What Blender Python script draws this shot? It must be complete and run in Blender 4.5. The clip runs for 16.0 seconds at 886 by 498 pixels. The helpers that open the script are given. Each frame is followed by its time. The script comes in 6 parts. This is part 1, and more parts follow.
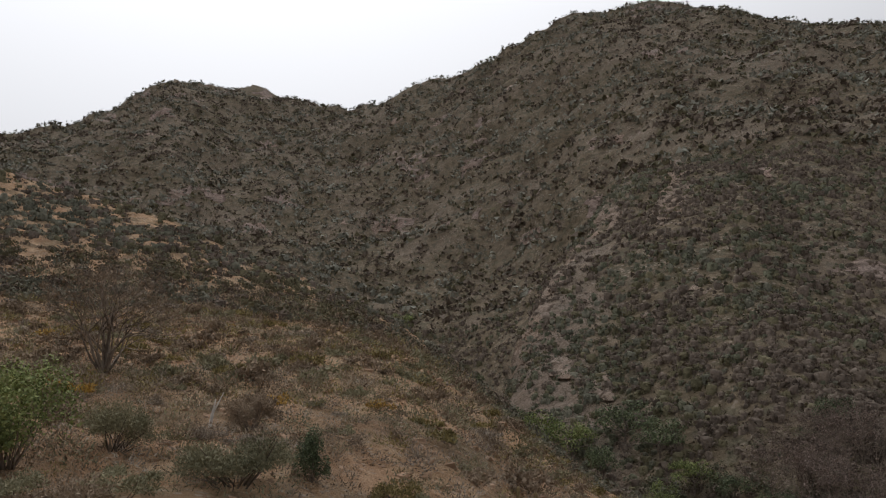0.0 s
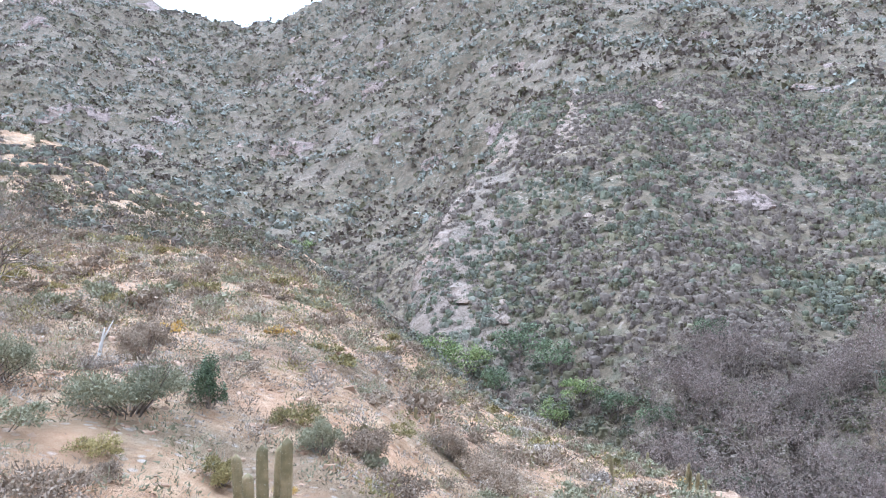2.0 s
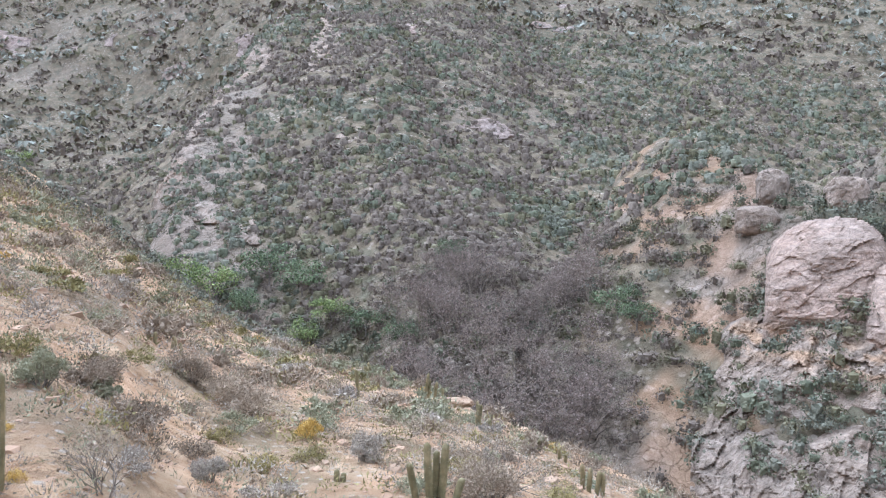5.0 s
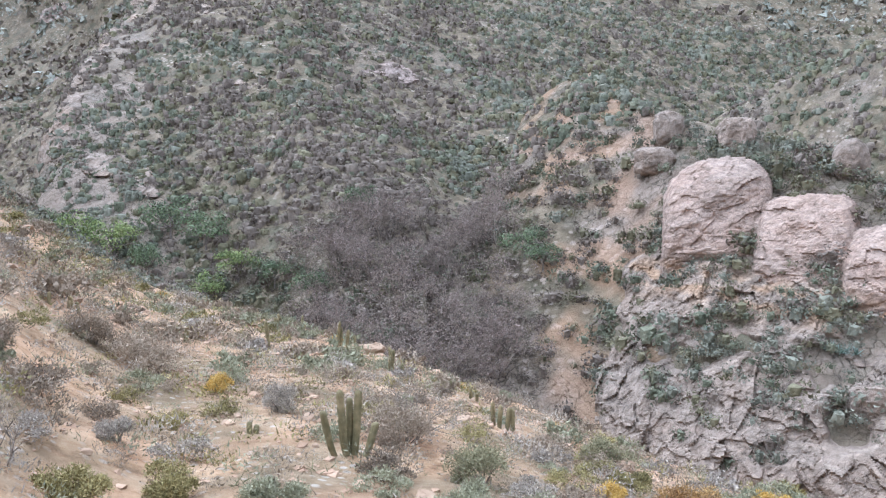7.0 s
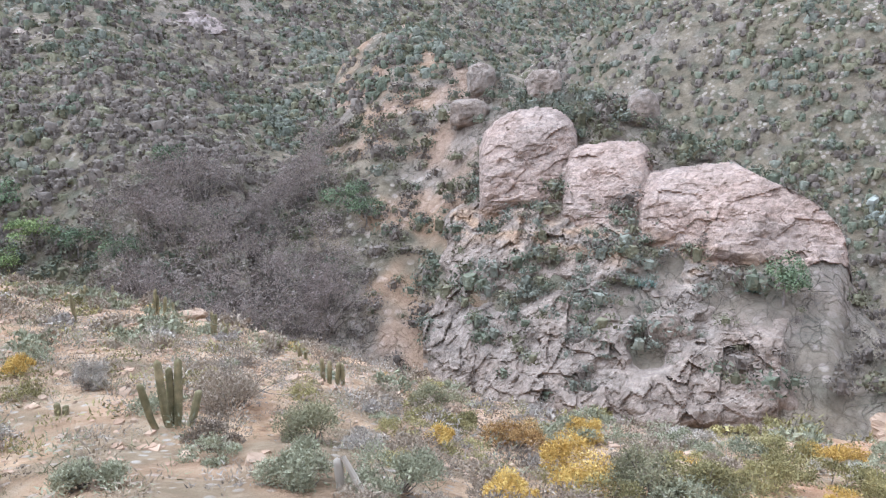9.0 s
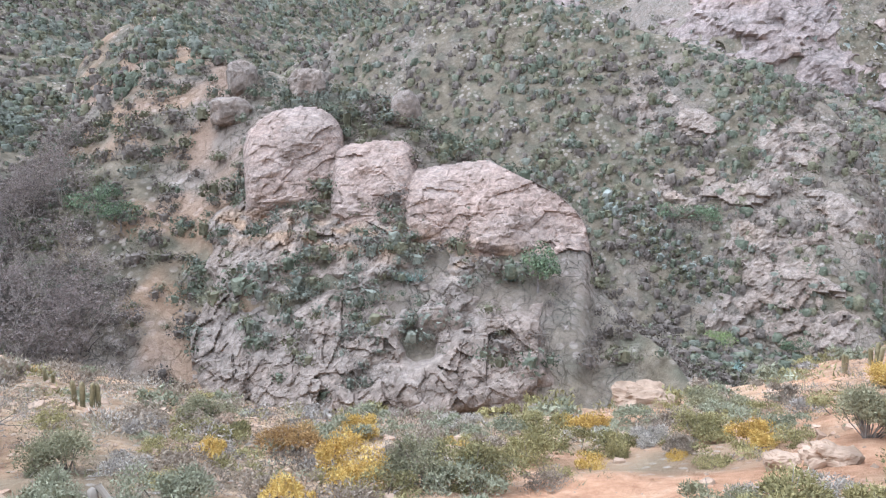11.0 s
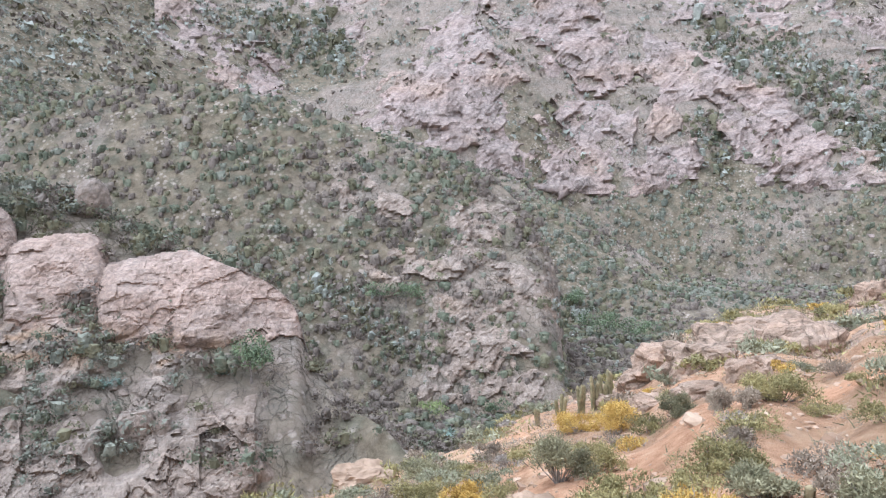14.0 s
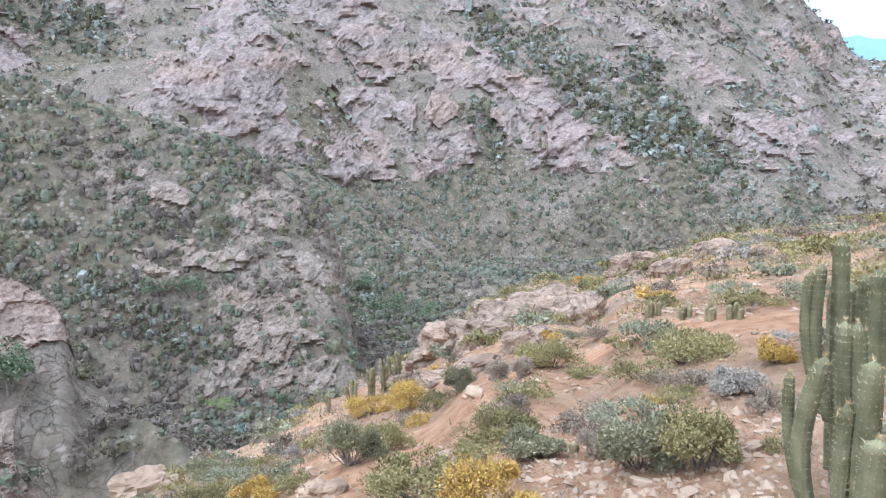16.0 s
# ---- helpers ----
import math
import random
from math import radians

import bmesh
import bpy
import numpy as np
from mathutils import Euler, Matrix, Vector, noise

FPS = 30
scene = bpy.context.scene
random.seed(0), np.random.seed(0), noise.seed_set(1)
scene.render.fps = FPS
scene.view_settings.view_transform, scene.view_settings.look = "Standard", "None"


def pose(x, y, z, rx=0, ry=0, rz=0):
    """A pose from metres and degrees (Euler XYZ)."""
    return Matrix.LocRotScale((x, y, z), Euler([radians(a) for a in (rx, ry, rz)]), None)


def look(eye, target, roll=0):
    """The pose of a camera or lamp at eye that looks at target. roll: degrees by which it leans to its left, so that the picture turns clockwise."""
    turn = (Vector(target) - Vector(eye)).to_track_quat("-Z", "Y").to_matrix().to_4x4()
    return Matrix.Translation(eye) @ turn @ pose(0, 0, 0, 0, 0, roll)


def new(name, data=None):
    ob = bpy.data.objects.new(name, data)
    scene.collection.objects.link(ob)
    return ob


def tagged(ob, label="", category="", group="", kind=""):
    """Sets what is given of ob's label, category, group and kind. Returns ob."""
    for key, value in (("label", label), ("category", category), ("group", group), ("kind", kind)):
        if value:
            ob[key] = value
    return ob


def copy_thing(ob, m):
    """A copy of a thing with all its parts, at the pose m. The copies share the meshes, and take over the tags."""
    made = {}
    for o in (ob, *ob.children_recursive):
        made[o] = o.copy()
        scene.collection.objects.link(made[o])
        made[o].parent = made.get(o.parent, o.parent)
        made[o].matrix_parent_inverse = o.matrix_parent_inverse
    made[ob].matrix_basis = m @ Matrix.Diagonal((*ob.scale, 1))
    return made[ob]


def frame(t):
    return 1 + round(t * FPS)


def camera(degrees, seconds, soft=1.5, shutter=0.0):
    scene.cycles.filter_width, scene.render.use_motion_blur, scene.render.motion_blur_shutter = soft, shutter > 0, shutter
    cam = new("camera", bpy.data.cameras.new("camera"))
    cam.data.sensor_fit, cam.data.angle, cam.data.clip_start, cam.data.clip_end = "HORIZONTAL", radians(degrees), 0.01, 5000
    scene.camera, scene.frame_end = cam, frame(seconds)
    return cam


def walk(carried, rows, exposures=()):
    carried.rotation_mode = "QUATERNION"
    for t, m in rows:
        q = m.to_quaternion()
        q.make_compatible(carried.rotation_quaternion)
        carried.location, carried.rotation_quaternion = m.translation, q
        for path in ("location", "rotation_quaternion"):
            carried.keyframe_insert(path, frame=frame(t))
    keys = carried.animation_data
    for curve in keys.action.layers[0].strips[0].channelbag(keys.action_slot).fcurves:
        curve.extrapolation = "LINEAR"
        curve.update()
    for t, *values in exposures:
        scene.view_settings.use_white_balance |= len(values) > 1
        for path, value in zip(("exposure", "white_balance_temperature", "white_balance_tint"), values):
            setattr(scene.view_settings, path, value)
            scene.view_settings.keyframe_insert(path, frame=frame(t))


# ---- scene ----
# The camera: held at arm's length by someone who turns on the spot, on a slope above a ravine.
EYE, ARM = 1.65, 0.2
cam = camera(60.95, 16.0, 1.2)
ROWS = [  # seconds, yaw, pitch, roll
    (0.0, -0.07, 7.72, 0.42),
    (0.5, -1.91, 5.05, 0.25),
    (1.0, -3.17, 3.81, 0.19),
    (1.5, -5.17, 2.78, 0.17),
    (2.0, -7.66, 2.14, 0.11),
    (2.5, -12.60, 0.62, -0.05),
    (3.0, -16.12, -1.01, 0.09),
    (3.5, -18.44, -1.62, 0.32),
    (4.0, -21.06, -2.13, 0.55),
    (4.5, -23.90, -2.95, 0.92),
    (4.7, -24.94, -3.26, 1.05),
    (6.8, -32.93, -6.91, 0.29),
    (7.0, -33.39, -7.65, 0.12),
    (7.5, -34.90, -9.42, -0.20),
    (8.0, -39.11, -10.52, -0.29),
    (8.2, -41.33, -10.73, -0.35),
    (10.3, -55.04, -11.30, -0.20),
    (10.5, -57.58, -11.30, -0.03),
    (11.0, -64.41, -11.23, 0.32),
    (11.5, -68.21, -11.28, 0.62),
    (12.0, -71.09, -10.95, 0.28),
    (12.5, -74.04, -10.31, -0.46),
    (13.0, -77.01, -8.02, -0.46),
    (13.5, -81.05, -5.61, -0.70),
    (14.0, -86.36, -4.85, -0.53),
    (14.5, -89.88, -5.08, -0.61),
    (15.0, -94.93, -5.33, -0.85),
    (15.5, -99.49, -5.90, -1.02),
    (16.0, -102.50, -6.14, -1.18),
]


def held(yaw, pitch, roll):
    a, p = radians(yaw), radians(pitch)
    eye = Vector((-math.sin(a) * ARM, math.cos(a) * ARM, EYE))
    way = Vector((-math.sin(a) * math.cos(p), math.cos(a) * math.cos(p), math.sin(p)))
    return look(eye, eye + way, roll)


EXPOSURES = [(0.0, -2.05, 6800, 10), (0.5, -1.6, 6000, 8), (1.0, -0.65, 5250, 6), (1.5, 0.1, 5000, 7), (2.0, 0.26, 5080, 8), (2.5, 0.16, 5180, 9), (3.5, 0.05, 5260, 8), (9.0, 0.02, 5280, 7), (12.5, -0.05, 5260, 6), (14.0, -0.12, 5420, 7), (15.0, -0.15, 5250, 5), (16.0, -0.18, 5180, 4)]
walk(cam, [(t, held(yaw, pitch, roll)) for t, yaw, pitch, roll in ROWS], EXPOSURES)

# ---- world and sun: a bright overcast sky with a little blue ----
world = bpy.data.worlds.new("overcast_sky")
scene.world = world
world.use_nodes = True
wn, wl = world.node_tree.nodes, world.node_tree.links
wn.clear()
SUN_EL, SUN_AZ = 60.0, -20.0
_a, _e = radians(SUN_AZ), radians(SUN_EL)
SUN_WAY = (math.sin(_a) * math.cos(_e), math.cos(_a) * math.cos(_e), math.sin(_e))
sky = wn.new("ShaderNodeTexSky")
sky.sky_type, sky.sun_disc = "NISHITA", False
sky.sun_elevation, sky.sun_rotation = radians(SUN_EL), radians(SUN_AZ)
sky_bg = wn.new("ShaderNodeBackground")
sky_bg.inputs["Strength"].default_value = 0.15
cloud_bg = wn.new("ShaderNodeBackground")
cloud_bg.inputs["Color"].default_value = (0.92, 0.96, 1.05, 1)
wtc = wn.new("ShaderNodeTexCoord")
# the cloud is brightest round the hidden sun
wdot = wn.new("ShaderNodeVectorMath")
wdot.operation = "DOT_PRODUCT"
wdot.inputs[1].default_value = SUN_WAY
wpow = wn.new("ShaderNodeMath")
wpow.operation = "POWER"
wpow.inputs[1].default_value = 2.5
wpow.use_clamp = False
wmax = wn.new("ShaderNodeMath")
wmax.operation = "MAXIMUM"
wmax.inputs[1].default_value = 0.0
wglow = wn.new("ShaderNodeMath")
wglow.operation = "MULTIPLY_ADD"
wglow.inputs[1].default_value, wglow.inputs[2].default_value = 5.0, 1.5
wl.new(wtc.outputs["Generated"], wdot.inputs[0])
wl.new(wdot.outputs["Value"], wmax.inputs[0])
wl.new(wmax.outputs[0], wpow.inputs[0])
wl.new(wpow.outputs[0], wglow.inputs[0])
wl.new(wglow.outputs[0], cloud_bg.inputs["Strength"])
wnoise = wn.new("ShaderNodeTexNoise")
wnoise.inputs["Scale"].default_value, wnoise.inputs["Detail"].default_value = 2.2, 5.0
wramp = wn.new("ShaderNodeValToRGB")
wramp.color_ramp.elements[0].position, wramp.color_ramp.elements[1].position = 0.26, 0.40
wmix, wout = wn.new("ShaderNodeMixShader"), wn.new("ShaderNodeOutputWorld")
wl.new(wtc.outputs["Generated"], wnoise.inputs["Vector"])
wl.new(wnoise.outputs["Fac"], wramp.inputs["Fac"])
wl.new(sky.outputs["Color"], sky_bg.inputs["Color"])
wl.new(wramp.outputs["Color"], wmix.inputs["Fac"])
wl.new(sky_bg.outputs["Background"], wmix.inputs[1])
wl.new(cloud_bg.outputs["Background"], wmix.inputs[2])
wl.new(wmix.outputs["Shader"], wout.inputs["Surface"])
sun = new("sun", bpy.data.lights.new("sun", "SUN"))
sun.data.energy, sun.data.angle, sun.data.color = 1.0, radians(20), (1.0, 0.97, 0.93)
sun.matrix_world = look(Vector(SUN_WAY) * 50, (0, 0, 0))


# ---- helpers: noise, curves, meshes ----
rng = np.random.default_rng(7)
PERM = np.random.default_rng(3).permutation(256)
PERM = np.concatenate([PERM, PERM, PERM])
GRAD = np.random.default_rng(4).normal(size=(256, 3))
GRAD /= np.linalg.norm(GRAD, axis=1, keepdims=True)


def perlin(x, y, z):
    xi, yi, zi = np.floor(x).astype(int), np.floor(y).astype(int), np.floor(z).astype(int)
    fx, fy, fz = x - xi, y - yi, z - zi
    u, v, w = (f * f * f * (f * (f * 6 - 15) + 10) for f in (fx, fy, fz))
    xi, yi, zi = xi & 255, yi & 255, zi & 255
    total = 0
    for dx in (0, 1):
        for dy in (0, 1):
            for dz in (0, 1):
                g = GRAD[PERM[PERM[PERM[xi + dx] + yi + dy] + zi + dz]]
                dot = g[..., 0] * (fx - dx) + g[..., 1] * (fy - dy) + g[..., 2] * (fz - dz)
                total = total + dot * (u if dx else 1 - u) * (v if dy else 1 - v) * (w if dz else 1 - w)
    return total * 1.6


def fbm(x, y, z, octaves=4, gain=0.5):
    total, amp = 0, 1.0
    for k in range(octaves):
        total = total + amp * perlin(x * 2**k + 17.3 * k, y * 2**k - 9.1 * k, z * 2**k + 4.7 * k)
        amp *= gain
    return total


def ridged(x, y, z, octaves=3):
    total, amp = 0, 1.0
    for k in range(octaves):
        total = total + amp * (1 - 2 * np.abs(perlin(x * 2**k + 31.7 * k, y * 2**k, z * 2**k - 11.9 * k)))
        amp *= 0.5
    return total


def blocks(x, y, z, seed=0):
    """Tilted flat facets, as jointed rock breaks: about -1 to 1."""
    xi, yi, zi = np.floor(x), np.floor(y), np.floor(z)
    best = np.full(np.shape(x), 9e9)
    out = np.zeros(np.shape(x))
    for dx in (-1, 0, 1):
        for dy in (-1, 0, 1):
            for dz in (-1, 0, 1):
                cx, cy, cz = xi + dx, yi + dy, zi + dz
                h = PERM[PERM[PERM[cx.astype(int) & 255] + (cy.astype(int) & 255)] + (cz.astype(int) & 255)]
                j, t = GRAD[h], GRAD[(h * 7 + 31 + seed) & 255]
                ax, ay, az = x - cx - 0.5 - 0.45 * j[..., 0], y - cy - 0.5 - 0.45 * j[..., 1], z - cz - 0.5 - 0.45 * j[..., 2]
                d = ax * ax + ay * ay + az * az
                near = d < best
                best = np.where(near, d, best)
                out = np.where(near, t[..., 0] * 0.6 + 0.8 * (ax * t[..., 1] + ay * t[..., 2] + az * t[..., 0]), out)
    return out


def curve(a, knots):
    """A smooth curve through knots (place, value, ...), at a: one array a value."""
    k = np.array(knots, float)
    s, out = k[:, 0], []
    n = np.clip(np.searchsorted(s, a) - 1, 0, len(s) - 2)
    h = s[n + 1] - s[n]
    t = np.clip((a - s[n]) / h, 0, 1)
    for c in range(1, k.shape[1]):
        v = k[:, c]
        d = np.diff(v) / np.diff(s)
        m = np.zeros_like(v)
        m[0], m[-1] = d[0], d[-1]
        m[1:-1] = np.where(d[1:] * d[:-1] > 0, 2 * d[1:] * d[:-1] / np.where(d[1:] + d[:-1] == 0, 1, d[1:] + d[:-1]), 0)
        out.append((2 * t**3 - 3 * t**2 + 1) * v[n] + (t**3 - 2 * t**2 + t) * h * m[n] + (3 * t**2 - 2 * t**3) * v[n + 1] + (t**3 - t**2) * h * m[n + 1])
    return out


def step(a, lo, hi):
    t = np.clip((a - lo) / (hi - lo), 0, 1)
    return t * t * (3 - 2 * t)


def up(r, el):
    return EYE + r * np.tan(np.radians(el))


# ---- the lie of the land: crests as bearing, elevation, distance from the standpoint ----
HILLSIDE = [(-180, 9, 60), (-90, 14, 90), (-31, 11.4, 110), (-24, 10.1, 108), (-20, 9.2, 105), (-16, 7.4, 102), (-12, 5.8, 99), (-8, 4.1, 95), (-4, 2.3, 90), (-1, 0.3, 83), (3.4, -3.0, 72),
            (6.3, -5.6, 64), (9.5, -8.1, 56), (12.7, -10.0, 50), (19, -12.2, 40), (25.6, -14.3, 32), (32, -16.4, 27), (37, -18.2, 24), (43, -20.2, 21), (49.5, -22, 19), (56, -23.3, 17),
            (63, -23.6, 16.5), (76, -22.5, 17), (82, -21.2, 18.5), (89, -18.9, 22), (94, -16.4, 26), (97.5, -15.2, 30), (100.4, -14.2, 35), (104.4, -11.0, 40), (107, -9.7, 43),
            (110, -8.7, 45), (113, -8.9, 46), (116.3, -6.9, 48), (120, -6.2, 48), (125, -4.9, 48), (128.5, -4.6, 48), (134, -3.4, 48), (180, 9, 60)]
SWELL = [(-180, 1.3, 0), (-60, 2, 0), (-31, 2.0, 0.1), (-13, 1.6, 0.6), (-4, 1.3, 1.0), (6, 1.0, 0.9), (25, 1.0, 0.3), (60, 1.0, 0), (120, 1.0, 0), (180, 1.3, 0)]
OUTCROP = [(30, -16, 52, 40), (36, -6, 70, 42), (40, 3, 92, 44), (44, 5.5, 92, 44), (49.7, 2.2, 74, 40), (54, 1.3, 68, 37), (58, 0.2, 64, 36), (61.4, -1.2, 61, 35), (65, -3.2, 58, 35),
           (69.3, -5.2, 55, 35), (73, -6.9, 52, 35), (75, -8.8, 50, 35), (76.2, -13, 47, 35), (79, -16.2, 44, 34), (82, -18.6, 40, 33), (86, -23, 37, 33), (92, -30, 36, 33)]
SPUR = [(47, -8, 140, 105), (54, 3, 140, 105), (60, 5.5, 136, 100), (65, 6.8, 132, 96), (71.4, 6.9, 126, 92), (80.5, 4.0, 116, 88), (86.3, 2.1, 110, 85), (90, 0, 106, 84), (92.7, -2.5, 102, 83), (94.3, -6, 99, 82), (95, -10, 97, 82), (95.6, -17, 95, 82), (97, -24, 94, 82), (110, -30, 94, 82)]
LOW_SPUR = [(64, -10, 190, 140), (72, 3.5, 190, 140), (81, 4.0, 185, 140), (88, 1.4, 178, 140), (95, -1.6, 170, 138), (100, -5.0, 165, 136), (105, -7.7, 160, 135), (110, -9.2, 155, 135), (118, -14, 150, 130), (130, -20, 150, 130)]
RIB = [(2.5, -9, 98, 86), (4.5, -4, 108, 86), (5.5, -0.7, 116, 86), (7.6, 4.3, 135, 84), (9.6, 7, 158, 82), (11.9, 9.6, 185, 80), (14, 12.3, 215, 78), (17, 14.2, 245, 74), (21.5, 14.8, 260, 68), (26, 11, 235, 60), (32, 4, 180, 56)]
MOUNTAIN = [(-180, 4, 700), (-70, 10, 600), (-40, 12.5, 520), (-31, 13.9, 500), (-26.2, 15.3, 500), (-23.3, 17.4, 510), (-20, 19.2, 520), (-16.3, 18.9, 540), (-14.6, 19.3, 560), (-9.9, 18.3, 520),
            (-6, 18.5, 480), (-2.9, 19.8, 460), (2.9, 21.7, 440), (6.5, 23.2, 430), (11.4, 24.9, 425), (16.1, 25.1, 420), (22.2, 23.6, 410), (25.2, 22.7, 400), (29.8, 21.8, 395), (35, 20, 390),
            (45, 20, 380), (60, 22, 390), (80, 24, 400), (100, 25, 400), (112, 22, 390), (120, 17, 380), (127.7, 10.6, 370), (129, 9.0, 370), (130.2, 7.4, 368), (133, 6.0, 366), (145, 0, 360), (165, -3, 500), (180, 4, 700)]
FOOT = [(-180, 320, 10), (-60, 300, 24), (-31, 260, 30), (-6, 235, 15), (3, 205, 6), (9, 160, -1), (14, 110, -8), (20, 70, -11), (27, 50, -13), (36, 52, -15), (45, 80, -15), (60, 130, -16), (80, 180, -22), (100, 195, -27), (120, 190, -27), (140, 180, -28), (180, 320, 10)]


def spur_height(r, az, knots, back, power=1.25, foot=-17.0):
    el, rc, rb = curve(az, knots)
    zc = up(rc, el)
    foot = np.minimum(foot, zc - 1)
    front = zc - (zc - foot) * np.clip((rc - r) / (rc - rb), 0, 3) ** power
    z = np.where(r < rc, front, zc - back * (r - rc))
    return np.where((az < knots[0][0]) | (az > knots[-1][0]), -80.0, z)


def land(x, y, fine=True):
    """Height, and masks: how near the hillside one stands on, how rocky."""
    x, y = np.asarray(x, float), np.asarray(y, float)
    r = np.hypot(x, y) + 1e-6
    wob = fbm(x / 14, y / 14, 0 * x + 2, 3) * np.clip(r - 25, 0, 40) / 40
    az = np.degrees(np.arctan2(x, y))
    az = az + wob * 0.9 * step(r, 30, 90)
    el, re = curve(az, HILLSIDE)
    power, dip = curve(az, SWELL)
    ze = up(re, el)
    rim = r / re
    near = ze * np.clip(rim, 0, 1) ** power - dip * (r / 8) * np.exp(1 - r / 8)
    near = near - np.clip(r - re, 0, None) * (0.75 * step(np.abs(az - 50), 130, 60) + 0.1)
    near = np.where(r > re * 2.2 + 40, -90, near)
    outcrop = spur_height(r, az, OUTCROP, 0.35, 1.25)
    spur = spur_height(r, az, SPUR, 0.45, 1.2, -22.0)
    low = spur_height(r, az, LOW_SPUR, 0.5, 1.2, -26.0)
    rib = spur_height(r, az, RIB, 0.55, 1.15, -10.0)
    mel, mr = curve(az, MOUNTAIN)
    fr, fz = curve(az, FOOT)
    mz = up(mr, mel)
    t = np.clip((r - fr) / (mr - fr), -1, 1)
    bent = 1.25 - 0.45 * step(az, 70, 90)
    mount = np.where(t > 0, fz + (mz - fz) * np.abs(t) ** bent, fz - (fr - r) * 0.5) - np.clip(r - mr, 0, None) * 0.35
    mount = np.maximum(mount, -30.0 + 0 * r)
    floor = np.maximum(mount, -24.0)
    layers = np.stack([near, outcrop, spur, low, rib, floor])
    top = layers.max(0)
    which = layers.argmax(0)
    land.which = which
    is_near = step(near - np.max(layers[1:], 0), -1.5, 1.5)
    rough = fbm(x / 26, y / 26, 0 * x + 7, 3)
    z_lean = 0.8
    patchy = fbm(x / 9, y / 9, top / 12, 3)
    cliff = (which == 1) * (0.18 + 0.3 * step(az + 5 * rough, 45, 50)) + (which == 2) * (0.12 + 0.62 * step(az + 6 * rough, 77, 88)) + (which == 3) * 0.42 + (which == 4) * 0.75 * step(az + 3 * rough, 16, 9)
    cliff = cliff + (which == 5) * step(az, 66, 84) * (0.15 + 0.8 * step(r + 30 * rough, 205, 235))
    cliff = cliff + (which == 5) * step(az, 50, 30) * (0.12 + 0.3 * step(rough, 0.1, 0.5) + 0.15 * step(r, 240, 330))
    wide = fbm((x + z_lean * top) / 60, y / 60, top / 40, 3) * step(r, 120, 220)
    rocky = np.clip(cliff + (0.75 * patchy + 0.35 * rough + 0.7 * wide) * (cliff > 0), 0, 1) * (1 - is_near)
    rim_rock = is_near * step(az + 4 * patchy, 95, 99) * step(az + 4 * patchy, 117, 112) * step(r, 19, 25)
    rocky = np.clip((rocky - 0.2) * 1.35, 0, 1) * (1 - 0.4 * (which == 5) * step(az, 60, 45))
    rocky = rocky + 0.5 * rim_rock + is_near * np.clip(0.25 + 0.9 * fbm(x / 5, y / 5, 0 * x + 1, 2), 0, 0.8)
    rocky = np.clip(rocky, 0, 1)
    rocky = np.where(is_near > 0.5, rocky, rocky * (0.6 - 0.15 * (which == 5) * step(az, 60, 45)))
    if fine:
        far = np.maximum(1 - is_near, 0.6 * rim_rock)
        lump = fbm(x / 42, y / 42, 0 * x + 3, 3) * np.clip(r - 60, 0, 200) * 0.022
        gully = ridged(x / 70, y / 70, 0 * x + 5, 3) * np.clip(r - 110, 0, 250) * 0.018
        top = top + far * (lump + gully * step(mr - r, 0, 60))
        inside = (r < 460) & (rocky > 0.02) & (far > 0.02) & (az > -40) & (az < 142)
        broken = np.zeros_like(r)
        if inside.any():
            p, q, w, d, s = x[inside], y[inside], top[inside], r[inside], rocky[inside]
            p, q = p + 0.5 * perlin(p / 2, q / 2, w / 2), q + 0.5 * perlin(p / 2, q / 2, w / 2 + 9)
            mid = step(d, 300, 80)
            broken[inside] = s * (blocks(p / 2.6, q / 2.6, w / 5) * 0.85 * mid + blocks(p / 1.1, q / 1.1, w / 2.4, 5) * 0.5 * step(d, 140, 60)
                                  + blocks(p / 8, q / 8, w / 26, 9) * np.clip(d - 40, 0, 200) * 0.011 + blocks(p / 4.2, q / 4.2, w / 12, 3) * np.clip(d - 90, 0, 200) * 0.006
                                  + ridged(p / 30, q / 30, w / 60, 4) * np.clip(d - 120, 0, 200) * 0.016)
        top = top + far * rocky * fbm(x / 6, y / 6, 0 * x + 9, 3) * 0.5 + far * (1 - rocky) * fbm(x / 7, y / 7, 0 * x, 3) * 0.4
        close = fbm(x / 2.2, y / 2.2, 0 * x + 4, 4) * 0.13 + ridged(x / 1.1, y / 1.1, 0 * x, 3) * 0.05 * rocky
        top = top + is_near * close * np.clip(r / 3, 0, 1) * (1 + np.clip(r - 20, 0, 60) / 30)
    land.broken = broken * 0.25 * (1 - 0.5 * rim_rock) if fine else 0 * top
    return top, is_near, rocky


def height(x, y):
    z = land(x, y)[0]
    return z + 0.6 * land.broken


